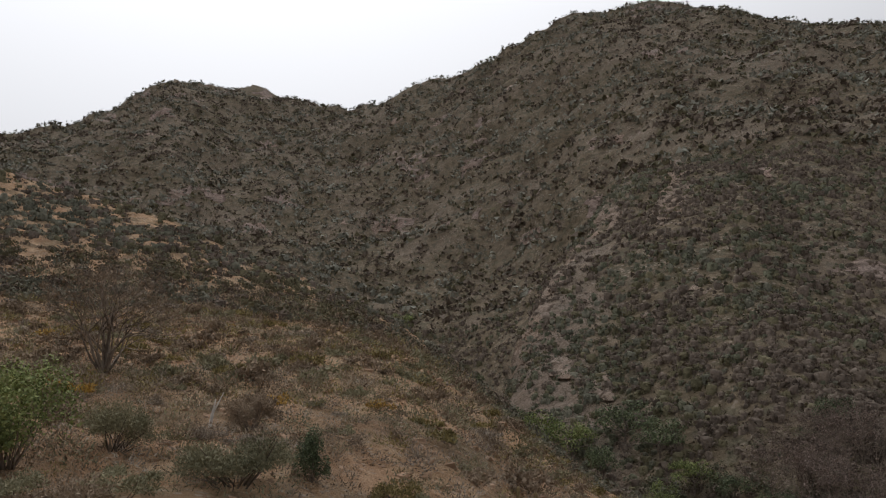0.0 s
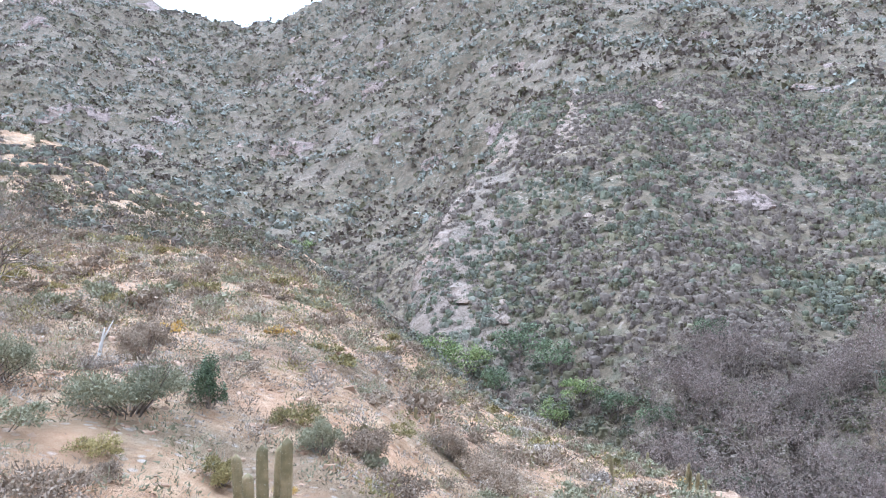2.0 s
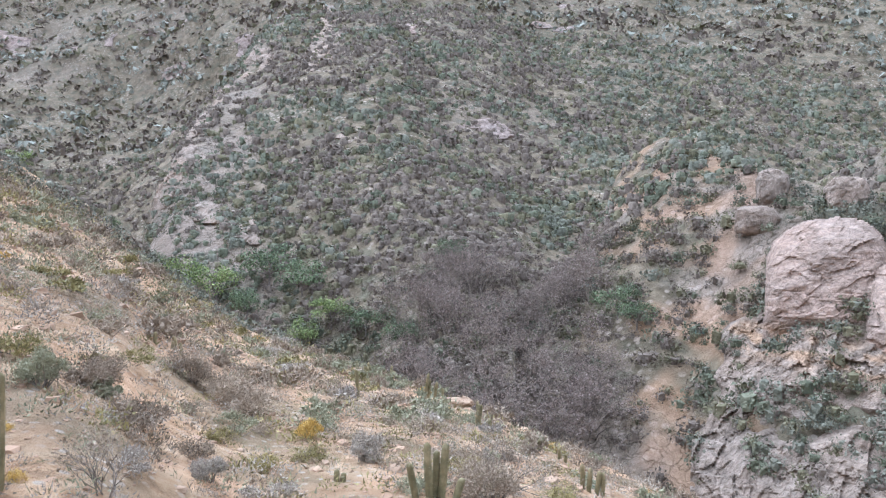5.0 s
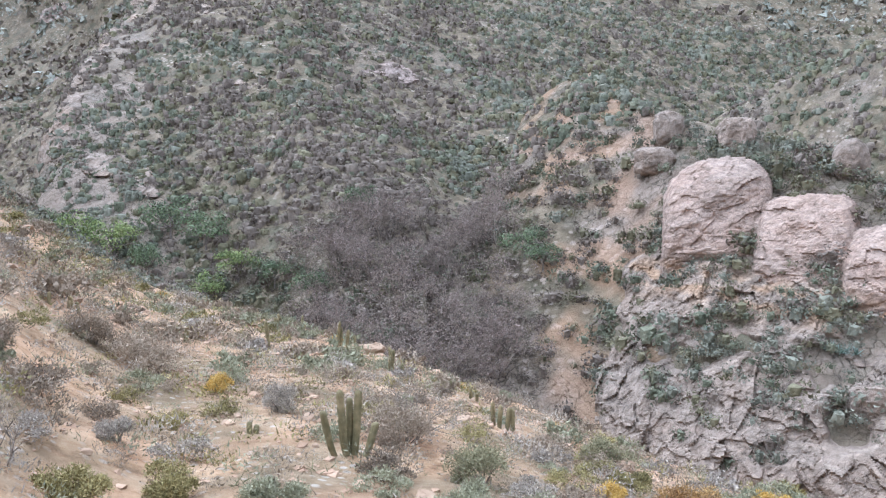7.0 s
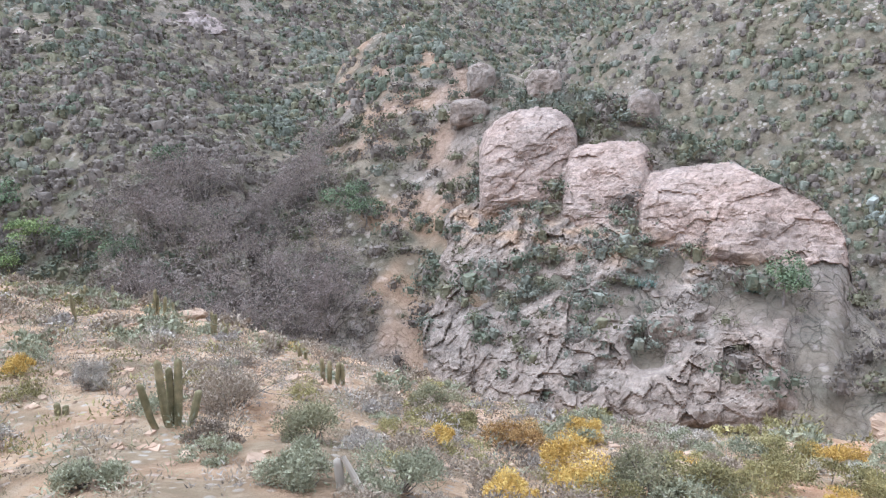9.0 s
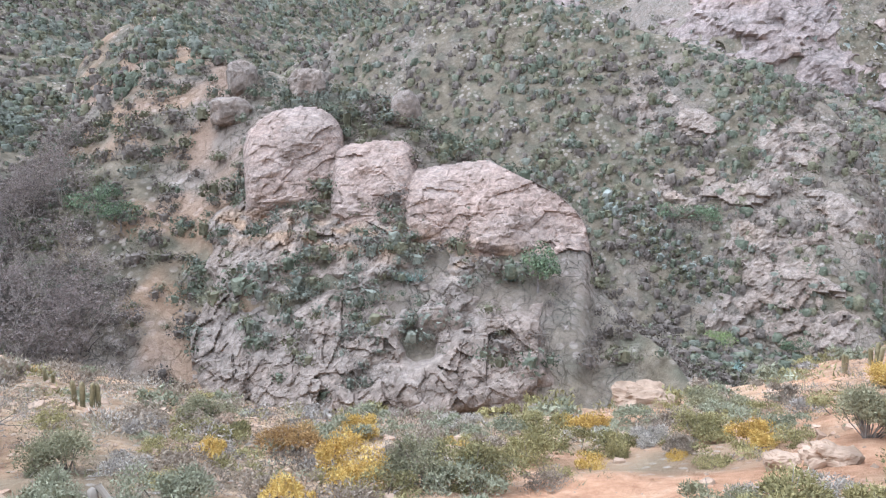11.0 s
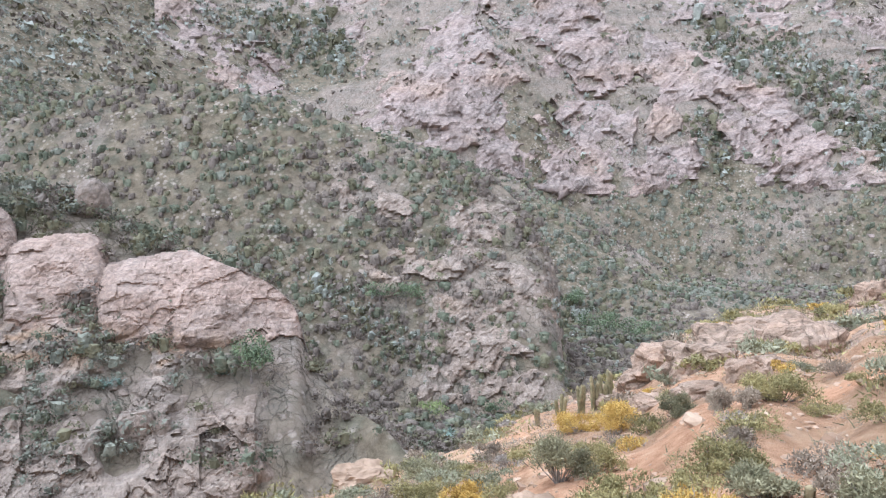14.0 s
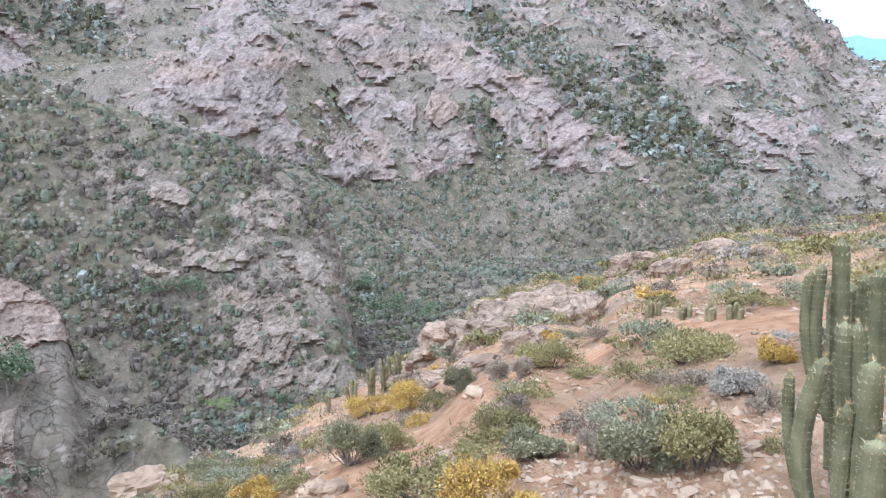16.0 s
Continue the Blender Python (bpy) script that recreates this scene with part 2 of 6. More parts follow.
# ---- materials ----
def material(name, colours, rough=0.9, scale=1.0, bump=0.3, detail=8.0, island=0.0, big=0.15, spec=0.2):
    """Two or three colours over two scales of noise, with relief."""
    m = bpy.data.materials.new(name)
    m.use_nodes = True
    n, l = m.node_tree.nodes, m.node_tree.links
    b = n["Principled BSDF"]
    b.inputs["Roughness"].default_value = rough
    b.inputs["Specular IOR Level"].default_value = spec
    tc = n.new("ShaderNodeTexCoord")
    geo = n.new("ShaderNodeNewGeometry")
    fine, large = n.new("ShaderNodeTexNoise"), n.new("ShaderNodeTexNoise")
    fine.inputs["Scale"].default_value, fine.inputs["Detail"].default_value = scale, detail
    large.inputs["Scale"].default_value, large.inputs["Detail"].default_value = scale * big, 4.0
    for t in (fine, large):
        l.new(geo.outputs["Position"], t.inputs["Vector"])
    mixed = n.new("ShaderNodeMath")
    mixed.operation = "MULTIPLY_ADD"
    mixed.inputs[1].default_value = 0.55
    half = n.new("ShaderNodeMath")
    half.operation = "MULTIPLY"
    half.inputs[1].default_value = 0.45
    l.new(large.outputs["Fac"], half.inputs[0])
    l.new(fine.outputs["Fac"], mixed.inputs[0])
    l.new(half.outputs[0], mixed.inputs[2])
    fac = mixed.outputs[0]
    if island:
        rnd = n.new("ShaderNodeMath")
        rnd.operation = "MULTIPLY_ADD"
        rnd.inputs[1].default_value = island
        l.new(geo.outputs["Random Per Island"], rnd.inputs[0])
        l.new(fac, rnd.inputs[2])
        sub = n.new("ShaderNodeMath")
        sub.operation = "SUBTRACT"
        sub.inputs[1].default_value = island / 2
        l.new(rnd.outputs[0], sub.inputs[0])
        fac = sub.outputs[0]
    ramp = n.new("ShaderNodeValToRGB")
    e = ramp.color_ramp.elements
    while len(e) < len(colours):
        e.new(0.5)
    for k, c in enumerate(colours):
        e[k].position = 0.34 + 0.32 * k / (len(colours) - 1)
        e[k].color = (*c, 1)
    l.new(fac, ramp.inputs["Fac"])
    l.new(ramp.outputs["Color"], b.inputs["Base Color"])
    if bump:
        bp = n.new("ShaderNodeBump")
        bp.inputs["Strength"].default_value, bp.inputs["Distance"].default_value = bump, 0.4 / scale
        l.new(fine.outputs["Fac"], bp.inputs["Height"])
        l.new(bp.outputs["Normal"], b.inputs["Normal"])
    return m


M_RUBBLE = material("pinkish_tan_rubble", [(0.197, 0.122, 0.076), (0.324, 0.207, 0.134), (0.441, 0.298, 0.202)], 0.92, 4.0, 0.6, 8.0, 0.2, 0.2)
M_STONE = material("pale_stone", [(0.2, 0.132, 0.086), (0.331, 0.225, 0.15), (0.449, 0.323, 0.223)], 0.9, 3.0, 0.6)
M_DRY = material("dry_grey_leaves", [(0.151, 0.113, 0.081), (0.271, 0.206, 0.147), (0.396, 0.31, 0.224)], 0.95, 1.5, 0, 3.0, 0.2, 0.3)
M_PALE = material("pale_lilac_grey_twigs", [(0.217, 0.18, 0.149), (0.336, 0.28, 0.224), (0.454, 0.388, 0.307)], 0.95, 0.6, 0, 3.0, 0.3, 0.3)
M_SAGE = material("sage_grey_leaves", [(0.152, 0.144, 0.09), (0.253, 0.238, 0.15), (0.361, 0.332, 0.216)], 0.9, 1.5, 0, 3.0, 0.2, 0.3)
M_OLIVE = material("olive_leaves", [(0.121, 0.109, 0.061), (0.218, 0.193, 0.11), (0.322, 0.278, 0.161)], 0.9, 1.5, 0, 3.0, 0.2, 0.3)
M_GREEN = material("green_scrub", [(0.074, 0.077, 0.052), (0.127, 0.13, 0.087), (0.196, 0.189, 0.13)], 0.95, 2.6, 0.9, 5.0, 0.2, 0.06, 0.1)
M_SCRUB_DRY = material("grey_brown_scrub", [(0.092, 0.073, 0.058), (0.155, 0.122, 0.098), (0.216, 0.174, 0.138)], 0.95, 2.6, 0.9, 5.0, 0.2, 0.06, 0.1)
M_SCRUB_OLIVE = material("olive_scrub", [(0.087, 0.079, 0.048), (0.148, 0.131, 0.08), (0.207, 0.183, 0.115)], 0.95, 2.6, 0.9, 5.0, 0.2, 0.06, 0.1)
M_SCRUB_SAGE = material("sage_scrub", [(0.096, 0.096, 0.072), (0.163, 0.158, 0.12), (0.232, 0.223, 0.168)], 0.95, 2.6, 0.9, 5.0, 0.2, 0.06, 0.1)
# far scrub: distance haze put into the base colour as a paler grey-green
M_HAZE_SCRUB = material("haze_paled_scrub", [(0.154, 0.153, 0.122), (0.247, 0.245, 0.199), (0.347, 0.335, 0.282)], 0.95, 1.2, 0.6, 4.0, 0.15, 0.06, 0.1)
M_THICKET = material("purplish_brown_twigs", [(0.133, 0.1, 0.085), (0.228, 0.174, 0.147), (0.319, 0.248, 0.21)], 0.95, 1.5, 0, 3.0, 0.3)
M_LEAF = material("bright_green_leaves", [(0.09, 0.115, 0.042), (0.175, 0.215, 0.075), (0.28, 0.315, 0.12)], 0.7, 0.8, 0, 3.0, 0.35, 0.3)
M_DARKLEAF = material("dark_green_leaves", [(0.06, 0.078, 0.042), (0.115, 0.142, 0.076), (0.185, 0.22, 0.115)], 0.7, 0.8, 0, 3.0, 0.35, 0.3)
M_YELLOWGREEN = material("yellow_olive_leaves", [(0.137, 0.113, 0.049), (0.257, 0.212, 0.089), (0.393, 0.316, 0.137)], 0.85, 1.5, 0, 3.0, 0.25, 0.3)
M_ORANGE = material("orange_yellow_leaves", [(0.29, 0.17, 0.045), (0.49, 0.30, 0.07), (0.60, 0.42, 0.13)], 0.85, 1.5, 0, 3.0, 0.3, 0.3)
M_RUST = material("rusty_leaves", [(0.20, 0.11, 0.04), (0.38, 0.22, 0.08), (0.50, 0.33, 0.14)], 0.8, 1.5, 0, 3.0, 0.4, 0.3)
M_TWIG = material("grey_brown_twigs", [(0.105, 0.082, 0.064), (0.2, 0.16, 0.128), (0.304, 0.252, 0.204)], 0.9, 6.0, 0, 3.0, 0.3)
M_BARK = material("grey_brown_bark", [(0.09, 0.075, 0.06), (0.17, 0.14, 0.12), (0.26, 0.22, 0.19)], 0.9, 6.0, 0.4)
M_BLEACHED = material("bleached_wood", [(0.50, 0.47, 0.43), (0.66, 0.62, 0.58), (0.78, 0.75, 0.71)], 0.8, 8.0, 0.3)
M_CACTUS = material("grey_green_cactus_skin", [(0.129, 0.11, 0.054), (0.236, 0.192, 0.098), (0.379, 0.291, 0.161)], 0.75, 9.0, 0.4, 6.0, 0, 0.2, 0.3)
M_CACTUS_DARK = material("dark_grey_green_cactus_skin", [(0.105, 0.097, 0.048), (0.185, 0.165, 0.085), (0.28, 0.245, 0.135)], 0.75, 9.0, 0.4, 6.0, 0, 0.2, 0.3)
M_PUYA = material("bluish_green_blades", [(0.14, 0.19, 0.15), (0.24, 0.31, 0.26), (0.34, 0.42, 0.36)], 0.6, 2.0, 0, 3.0, 0.3)
M_CROWN = material("yellow_tip_spines", [(0.42, 0.27, 0.11), (0.56, 0.40, 0.19), (0.64, 0.52, 0.32)], 0.7, 9.0, 0, 2.0, 0.3)
M_SPINE = material("pale_spines", [(0.284, 0.23, 0.146), (0.397, 0.324, 0.211), (0.491, 0.414, 0.284)], 0.7, 9.0, 0, 2.0, 0.3)


def joints(n, l, where, colour, deep=1.0):
    """Dark open joints between blocks of rock, at two sizes; returns the colour, and the relief."""
    warp = n.new("ShaderNodeTexNoise")
    warp.inputs["Scale"].default_value, warp.inputs["Detail"].default_value = 0.45, 5.0
    l.new(where, warp.inputs["Vector"])
    bent = n.new("ShaderNodeVectorMath")
    bent.operation = "MULTIPLY_ADD"
    bent.inputs[1].default_value = (2.4, 2.4, 2.4)
    l.new(warp.outputs["Color"], bent.inputs[0])
    l.new(where, bent.inputs[2])
    relief = None
    where_open = n.new("ShaderNodeTexNoise")
    where_open.inputs["Scale"].default_value, where_open.inputs["Detail"].default_value = 0.33, 4.0
    l.new(where, where_open.inputs["Vector"])
    gate = n.new("ShaderNodeMapRange")
    gate.inputs["From Min"].default_value, gate.inputs["From Max"].default_value = 0.36, 0.56
    l.new(where_open.outputs["Fac"], gate.inputs["Value"])
    for scale, stretch, wide, dark in ((0.24, 0.35, 0.05, 0.36), (0.62, 0.45, 0.06, 0.55), (0.085, 0.45, 0.028, 0.42)):
        dark = 1 - (1 - dark) * deep
        m = n.new("ShaderNodeMapping")
        m.inputs["Scale"].default_value = (scale, scale, scale * stretch)
        m.inputs["Rotation"].default_value = (0.25, 0.35, 0.2)
        l.new(bent.outputs[0], m.inputs["Vector"])
        v = n.new("ShaderNodeTexVoronoi")
        v.feature = "DISTANCE_TO_EDGE"
        l.new(m.outputs[0], v.inputs["Vector"])
        r = n.new("ShaderNodeValToRGB")
        e = r.color_ramp.elements
        e[0].position, e[0].color, e[1].position, e[1].color = 0.0, (dark, dark, dark, 1), wide, (1, 1, 1, 1)
        l.new(v.outputs["Distance"], r.inputs["Fac"])
        x = n.new("ShaderNodeMix")
        x.data_type, x.blend_type = "RGBA", "MULTIPLY"
        l.new(gate.outputs["Result"], x.inputs["Factor"])
        l.new(colour, x.inputs["A"])
        l.new(r.outputs["Color"], x.inputs["B"])
        colour = x.outputs["Result"]
        relief = r.outputs["Color"] if relief is None else relief
    return colour, relief


def bare_rock(name, tones, warm, coarse=1.0, deep=0.45):
    """Weathered bare rock with joints, a warm flush and rusty streaks; coarse: how large its grain is."""
    m = bpy.data.materials.new(name)
    m.use_nodes = True
    n, l = m.node_tree.nodes, m.node_tree.links
    b = n["Principled BSDF"]
    b.inputs["Roughness"].default_value, b.inputs["Specular IOR Level"].default_value = 0.92, 0.15
    geo = n.new("ShaderNodeNewGeometry")
    outs = []
    for scale, detail, tall in ((0.9, 9.0, 1.6), (0.16, 6.0, 0.5), (2.6, 7.0, 0.6)):
        t, where = n.new("ShaderNodeTexNoise"), n.new("ShaderNodeMapping")
        where.inputs["Scale"].default_value = (1, 1, 1 / tall)
        where.inputs["Rotation"].default_value = (0.15, 0.25, 0)
        t.inputs["Scale"].default_value, t.inputs["Detail"].default_value, t.inputs["Roughness"].default_value = scale / coarse, detail, 0.68
        l.new(geo.outputs["Position"], where.inputs["Vector"])
        l.new(where.outputs[0], t.inputs["Vector"])
        outs.append(t.outputs["Fac"])

    def ramp(fac, stops):
        r = n.new("ShaderNodeValToRGB")
        e = r.color_ramp.elements
        while len(e) < len(stops):
            e.new(0.5)
        for k, (p, c) in enumerate(stops):
            e[k].position, e[k].color = p, (*c, 1)
        l.new(fac, r.inputs["Fac"])
        return r.outputs["Color"]

    def mix(fac, a, c, how="MIX"):
        x = n.new("ShaderNodeMix")
        x.data_type, x.blend_type = "RGBA", how
        if isinstance(fac, float):
            x.inputs["Factor"].default_value = fac
        else:
            l.new(fac, x.inputs["Factor"])
        l.new(a, x.inputs["A"])
        l.new(c, x.inputs["B"])
        return x.outputs["Result"]

    base = ramp(outs[0], [(0.36, tones[0]), (0.48, tones[1]), (0.62, tones[2])])
    base = mix(0.45, base, ramp(outs[1], [(0.40, tones[1]), (0.60, warm)]))
    rust = n.new("ShaderNodeAttribute")
    rust.attribute_name = "rust"
    streak = ramp(outs[0], [(0.4, (0.30, 0.17, 0.09)), (0.6, (0.47, 0.30, 0.17))])
    amount = n.new("ShaderNodeMath")
    amount.operation = "MULTIPLY"
    amount.inputs[1].default_value = 0.6
    l.new(rust.outputs["Fac"], amount.inputs[0])
    base = mix(amount.outputs[0], base, streak)
    speck = n.new("ShaderNodeMapRange")
    speck.inputs["From Min"].default_value, speck.inputs["From Max"].default_value = 0.3, 0.7
    speck.inputs["To Min"].default_value, speck.inputs["To Max"].default_value = 0.66, 1.36
    l.new(outs[2], speck.inputs["Value"])
    base = mix(1.0, base, speck.outputs["Result"], "MULTIPLY")
    where = n.new("ShaderNodeMapping")
    where.inputs["Scale"].default_value = (1 / coarse, 1 / coarse, 1 / coarse)
    l.new(geo.outputs["Position"], where.inputs["Vector"])
    colour, relief = joints(n, l, where.outputs[0], base, deep)
    l.new(colour, b.inputs["Base Color"])
    b1, b2 = n.new("ShaderNodeBump"), n.new("ShaderNodeBump")
    b1.inputs["Strength"].default_value, b1.inputs["Distance"].default_value = 0.9, 0.45 * coarse
    b2.inputs["Strength"].default_value, b2.inputs["Distance"].default_value = 0.6, 0.2 * coarse
    l.new(outs[0], b1.inputs["Height"])
    l.new(relief, b2.inputs["Height"])
    l.new(b1.outputs["Normal"], b2.inputs["Normal"])
    l.new(b2.outputs["Normal"], b.inputs["Normal"])
    return m


M_DOME = bare_rock("pink_grey_dome_rock", ((0.15, 0.11, 0.086), (0.285, 0.21, 0.166), (0.40, 0.308, 0.25)), (0.385, 0.253, 0.188), 0.8, 0.4)
M_CLIFF = bare_rock("jointed_grey_rock", ((0.10, 0.078, 0.062), (0.225, 0.175, 0.138), (0.345, 0.278, 0.225)), (0.30, 0.215, 0.16), 1.0, 0.4)
M_KNOLL = bare_rock("tan_pink_bedrock", ((0.16, 0.11, 0.078), (0.31, 0.215, 0.152), (0.43, 0.315, 0.232)), (0.40, 0.25, 0.165), 0.7, 0.6)
M_FAR_ROCK = bare_rock("bedded_pink_grey_rock", ((0.12, 0.095, 0.082), (0.26, 0.202, 0.17), (0.37, 0.295, 0.255)), (0.335, 0.23, 0.187), 3.0, 0.5)


def ground_material():
    m = bpy.data.materials.new("stony_hillside")
    m.use_nodes = True
    n, l = m.node_tree.nodes, m.node_tree.links
    b = n["Principled BSDF"]
    b.inputs["Roughness"].default_value, b.inputs["Specular IOR Level"].default_value = 0.95, 0.15
    geo = n.new("ShaderNodeNewGeometry")

    def tex(scale, detail=6.0, rough=0.6, tall=1.0):
        t = n.new("ShaderNodeTexNoise")
        t.inputs["Scale"].default_value, t.inputs["Detail"].default_value, t.inputs["Roughness"].default_value = scale, detail, rough
        if tall == 1.0:
            l.new(geo.outputs["Position"], t.inputs["Vector"])
        else:
            m = n.new("ShaderNodeMapping")
            m.inputs["Scale"].default_value = (1, 1, 1 / tall)
            m.inputs["Rotation"].default_value = (0.12, 0.2, 0)
            l.new(geo.outputs["Position"], m.inputs["Vector"])
            l.new(m.outputs[0], t.inputs["Vector"])
        return t.outputs["Fac"]

    def ramp(fac, stops):
        r = n.new("ShaderNodeValToRGB")
        e = r.color_ramp.elements
        while len(e) < len(stops):
            e.new(0.5)
        for k, (p, c) in enumerate(stops):
            e[k].position, e[k].color = p, (*c, 1)
        l.new(fac, r.inputs["Fac"])
        return r.outputs["Color"]

    def mix(fac, a, c):
        x = n.new("ShaderNodeMix")
        x.data_type = "RGBA"
        l.new(fac, x.inputs["Factor"])
        l.new(a, x.inputs["A"])
        l.new(c, x.inputs["B"])
        return x.outputs["Result"]

    def attr(name):
        a = n.new("ShaderNodeAttribute")
        a.attribute_name = name
        return a.outputs["Fac"]

    rock = ramp(tex(0.8, 14, 0.76, 2.5), [(0.35, (0.11, 0.09, 0.078)), (0.44, (0.29, 0.225, 0.18)), (0.54, (0.395, 0.305, 0.243)), (0.66, (0.505, 0.425, 0.35))])
    tint = ramp(tex(0.09, 14, 0.74, 0.3), [(0.36, (0.14, 0.12, 0.10)), (0.45, (0.285, 0.24, 0.205)), (0.54, (0.395, 0.30, 0.243)), (0.64, (0.47, 0.365, 0.295))])
    half = n.new("ShaderNodeValue")
    half.outputs[0].default_value = 0.5
    rock = mix(half.outputs[0], rock, tint)
    rock, joint_relief = joints(n, l, geo.outputs["Position"], rock)
    soil = ramp(tex(2.2, 10, 0.72), [(0.33, (0.20, 0.112, 0.06)), (0.45, (0.42, 0.262, 0.15)), (0.57, (0.54, 0.365, 0.225)), (0.71, (0.63, 0.48, 0.335))])
    scrub = ramp(tex(0.5, 9, 0.72), [(0.35, (0.082, 0.063, 0.04)), (0.47, (0.135, 0.105, 0.069)), (0.58, (0.19, 0.148, 0.1)), (0.70, (0.28, 0.218, 0.155))])
    spots = n.new("ShaderNodeTexVoronoi")
    spots.inputs["Scale"].default_value = 0.42
    l.new(geo.outputs["Position"], spots.inputs["Vector"])
    ragged = n.new("ShaderNodeMath")
    ragged.operation = "MULTIPLY_ADD"
    ragged.inputs[1].default_value = 0.55
    l.new(tex(1.3, 8, 0.7), ragged.inputs[0])
    l.new(spots.outputs["Distance"], ragged.inputs[2])
    cover = ramp(ragged.outputs[0], [(0.55, (0.6, 0.6, 0.6)), (0.82, (0, 0, 0))])
    herbs = ramp(tex(1.8, 9, 0.7), [(0.36, (0.055, 0.053, 0.035)), (0.5, (0.095, 0.09, 0.06)), (0.66, (0.15, 0.14, 0.096))])
    scrub = mix(cover, scrub, herbs)
    shards = n.new("ShaderNodeTexVoronoi")
    shards.inputs["Scale"].default_value = 1.3
    l.new(geo.outputs["Position"], shards.inputs["Vector"])
    strewn = n.new("ShaderNodeMix")
    strewn.data_type, strewn.blend_type = "RGBA", "MULTIPLY"
    strewn.inputs["Factor"].default_value = 1.0
    l.new(ramp(shards.outputs["Distance"], [(0.30, (1, 1, 1)), (0.42, (0, 0, 0))]), strewn.inputs["A"])
    l.new(ramp(tex(0.22, 6), [(0.45, (0.08, 0.08, 0.08)), (0.62, (0.85, 0.85, 0.85))]), strewn.inputs["B"])
    scrub = mix(strewn.outputs["Result"], scrub, ramp(tex(1.5, 6), [(0.36, (0.22, 0.175, 0.135)), (0.64, (0.42, 0.345, 0.28))]))
    litter = ramp(tex(1.6, 9, 0.72), [(0.33, (0.125, 0.088, 0.05)), (0.5, (0.25, 0.175, 0.105)), (0.68, (0.38, 0.28, 0.18))])
    earth = ramp(tex(3.0, 9, 0.7), [(0.35, (0.38, 0.188, 0.098)), (0.55, (0.55, 0.302, 0.172)), (0.7, (0.64, 0.41, 0.262))])
    grass = mix(ramp(tex(0.4, 6), [(0.43, (0, 0, 0)), (0.58, (1, 1, 1))]), soil, litter)
    cells = n.new("ShaderNodeTexVoronoi")
    cells.inputs["Scale"].default_value = 5.5
    l.new(geo.outputs["Position"], cells.inputs["Vector"])
    pebble = ramp(cells.outputs["Distance"], [(0.22, (1, 1, 1)), (0.34, (0, 0, 0))])
    pick = n.new("ShaderNodeMix")
    pick.data_type = "RGBA"
    pick.blend_type = "MULTIPLY"
    pick.inputs["Factor"].default_value = 1.0
    l.new(pebble, pick.inputs["A"])
    l.new(ramp(tex(0.9, 4), [(0.43, (0, 0, 0)), (0.56, (0.85, 0.85, 0.85))]), pick.inputs["B"])
    chips = ramp(tex(6.0, 6), [(0.35, (0.31, 0.25, 0.195)), (0.65, (0.52, 0.445, 0.365))])
    grass = mix(pick.outputs["Result"], grass, chips)
    base = mix(attr("near"), scrub, grass)
    base = mix(attr("rock"), base, rock)
    near_rock = n.new("ShaderNodeMath")
    near_rock.operation = "MULTIPLY"
    l.new(attr("near"), near_rock.inputs[0])
    near_rock.inputs[1].default_value = 0.92
    base = mix(near_rock.outputs[0], base, grass)
    base = mix(attr("bare"), base, earth)
    l.new(base, b.inputs["Base Color"])
    bp = n.new("ShaderNodeBump")
    bp.inputs["Strength"].default_value, bp.inputs["Distance"].default_value = 0.85, 0.3
    l.new(tex(2.5, 10, 0.7), bp.inputs["Height"])
    crag = n.new("ShaderNodeBump")
    crag.inputs["Strength"].default_value, crag.inputs["Distance"].default_value = 0.8, 1.6
    rough_rock = n.new("ShaderNodeMath")
    rough_rock.operation = "MULTIPLY"
    l.new(tex(0.36, 13, 0.72, 2.2), rough_rock.inputs[0])
    l.new(attr("rock"), rough_rock.inputs[1])
    l.new(rough_rock.outputs[0], crag.inputs["Height"])
    l.new(bp.outputs["Normal"], crag.inputs["Normal"])
    gap = n.new("ShaderNodeBump")
    gap.inputs["Strength"].default_value, gap.inputs["Distance"].default_value = 0.8, 0.5
    masked = n.new("ShaderNodeMath")
    masked.operation = "MULTIPLY"
    l.new(joint_relief, masked.inputs[0])
    away = n.new("ShaderNodeMath")
    away.operation = "SUBTRACT"
    away.use_clamp = True
    l.new(attr("rock"), away.inputs[0])
    l.new(attr("near"), away.inputs[1])
    l.new(away.outputs[0], masked.inputs[1])
    l.new(masked.outputs[0], gap.inputs["Height"])
    l.new(crag.outputs["Normal"], gap.inputs["Normal"])
    l.new(gap.outputs["Normal"], b.inputs["Normal"])
    return m


M_GROUND = ground_material()


# ---- mesh helpers ----
def mesh_of(name, verts, faces, mat, smooth=False):
    me = bpy.data.meshes.new(name)
    me.from_pydata(np.asarray(verts, float).tolist(), [], faces if isinstance(faces, list) else faces.tolist())
    me.materials.append(mat)
    if smooth:
        me.polygons.foreach_set("use_smooth", np.ones(len(me.polygons), bool))
    me.update()
    return me


def float_attr(me, name, values):
    me.attributes.new(name, "FLOAT", "POINT").data.foreach_set("value", np.asarray(values, np.float32))


# ---- the ground: one sheet from the standpoint to the horizon ----
PATH = [(3.5, 2.5), (7.6, 1.4), (8.3, -0.3), (9.5, -1.9), (11.5, -4.3), (11.0, -5.6), (9.0, -7.0), (4.0, -6.0)]


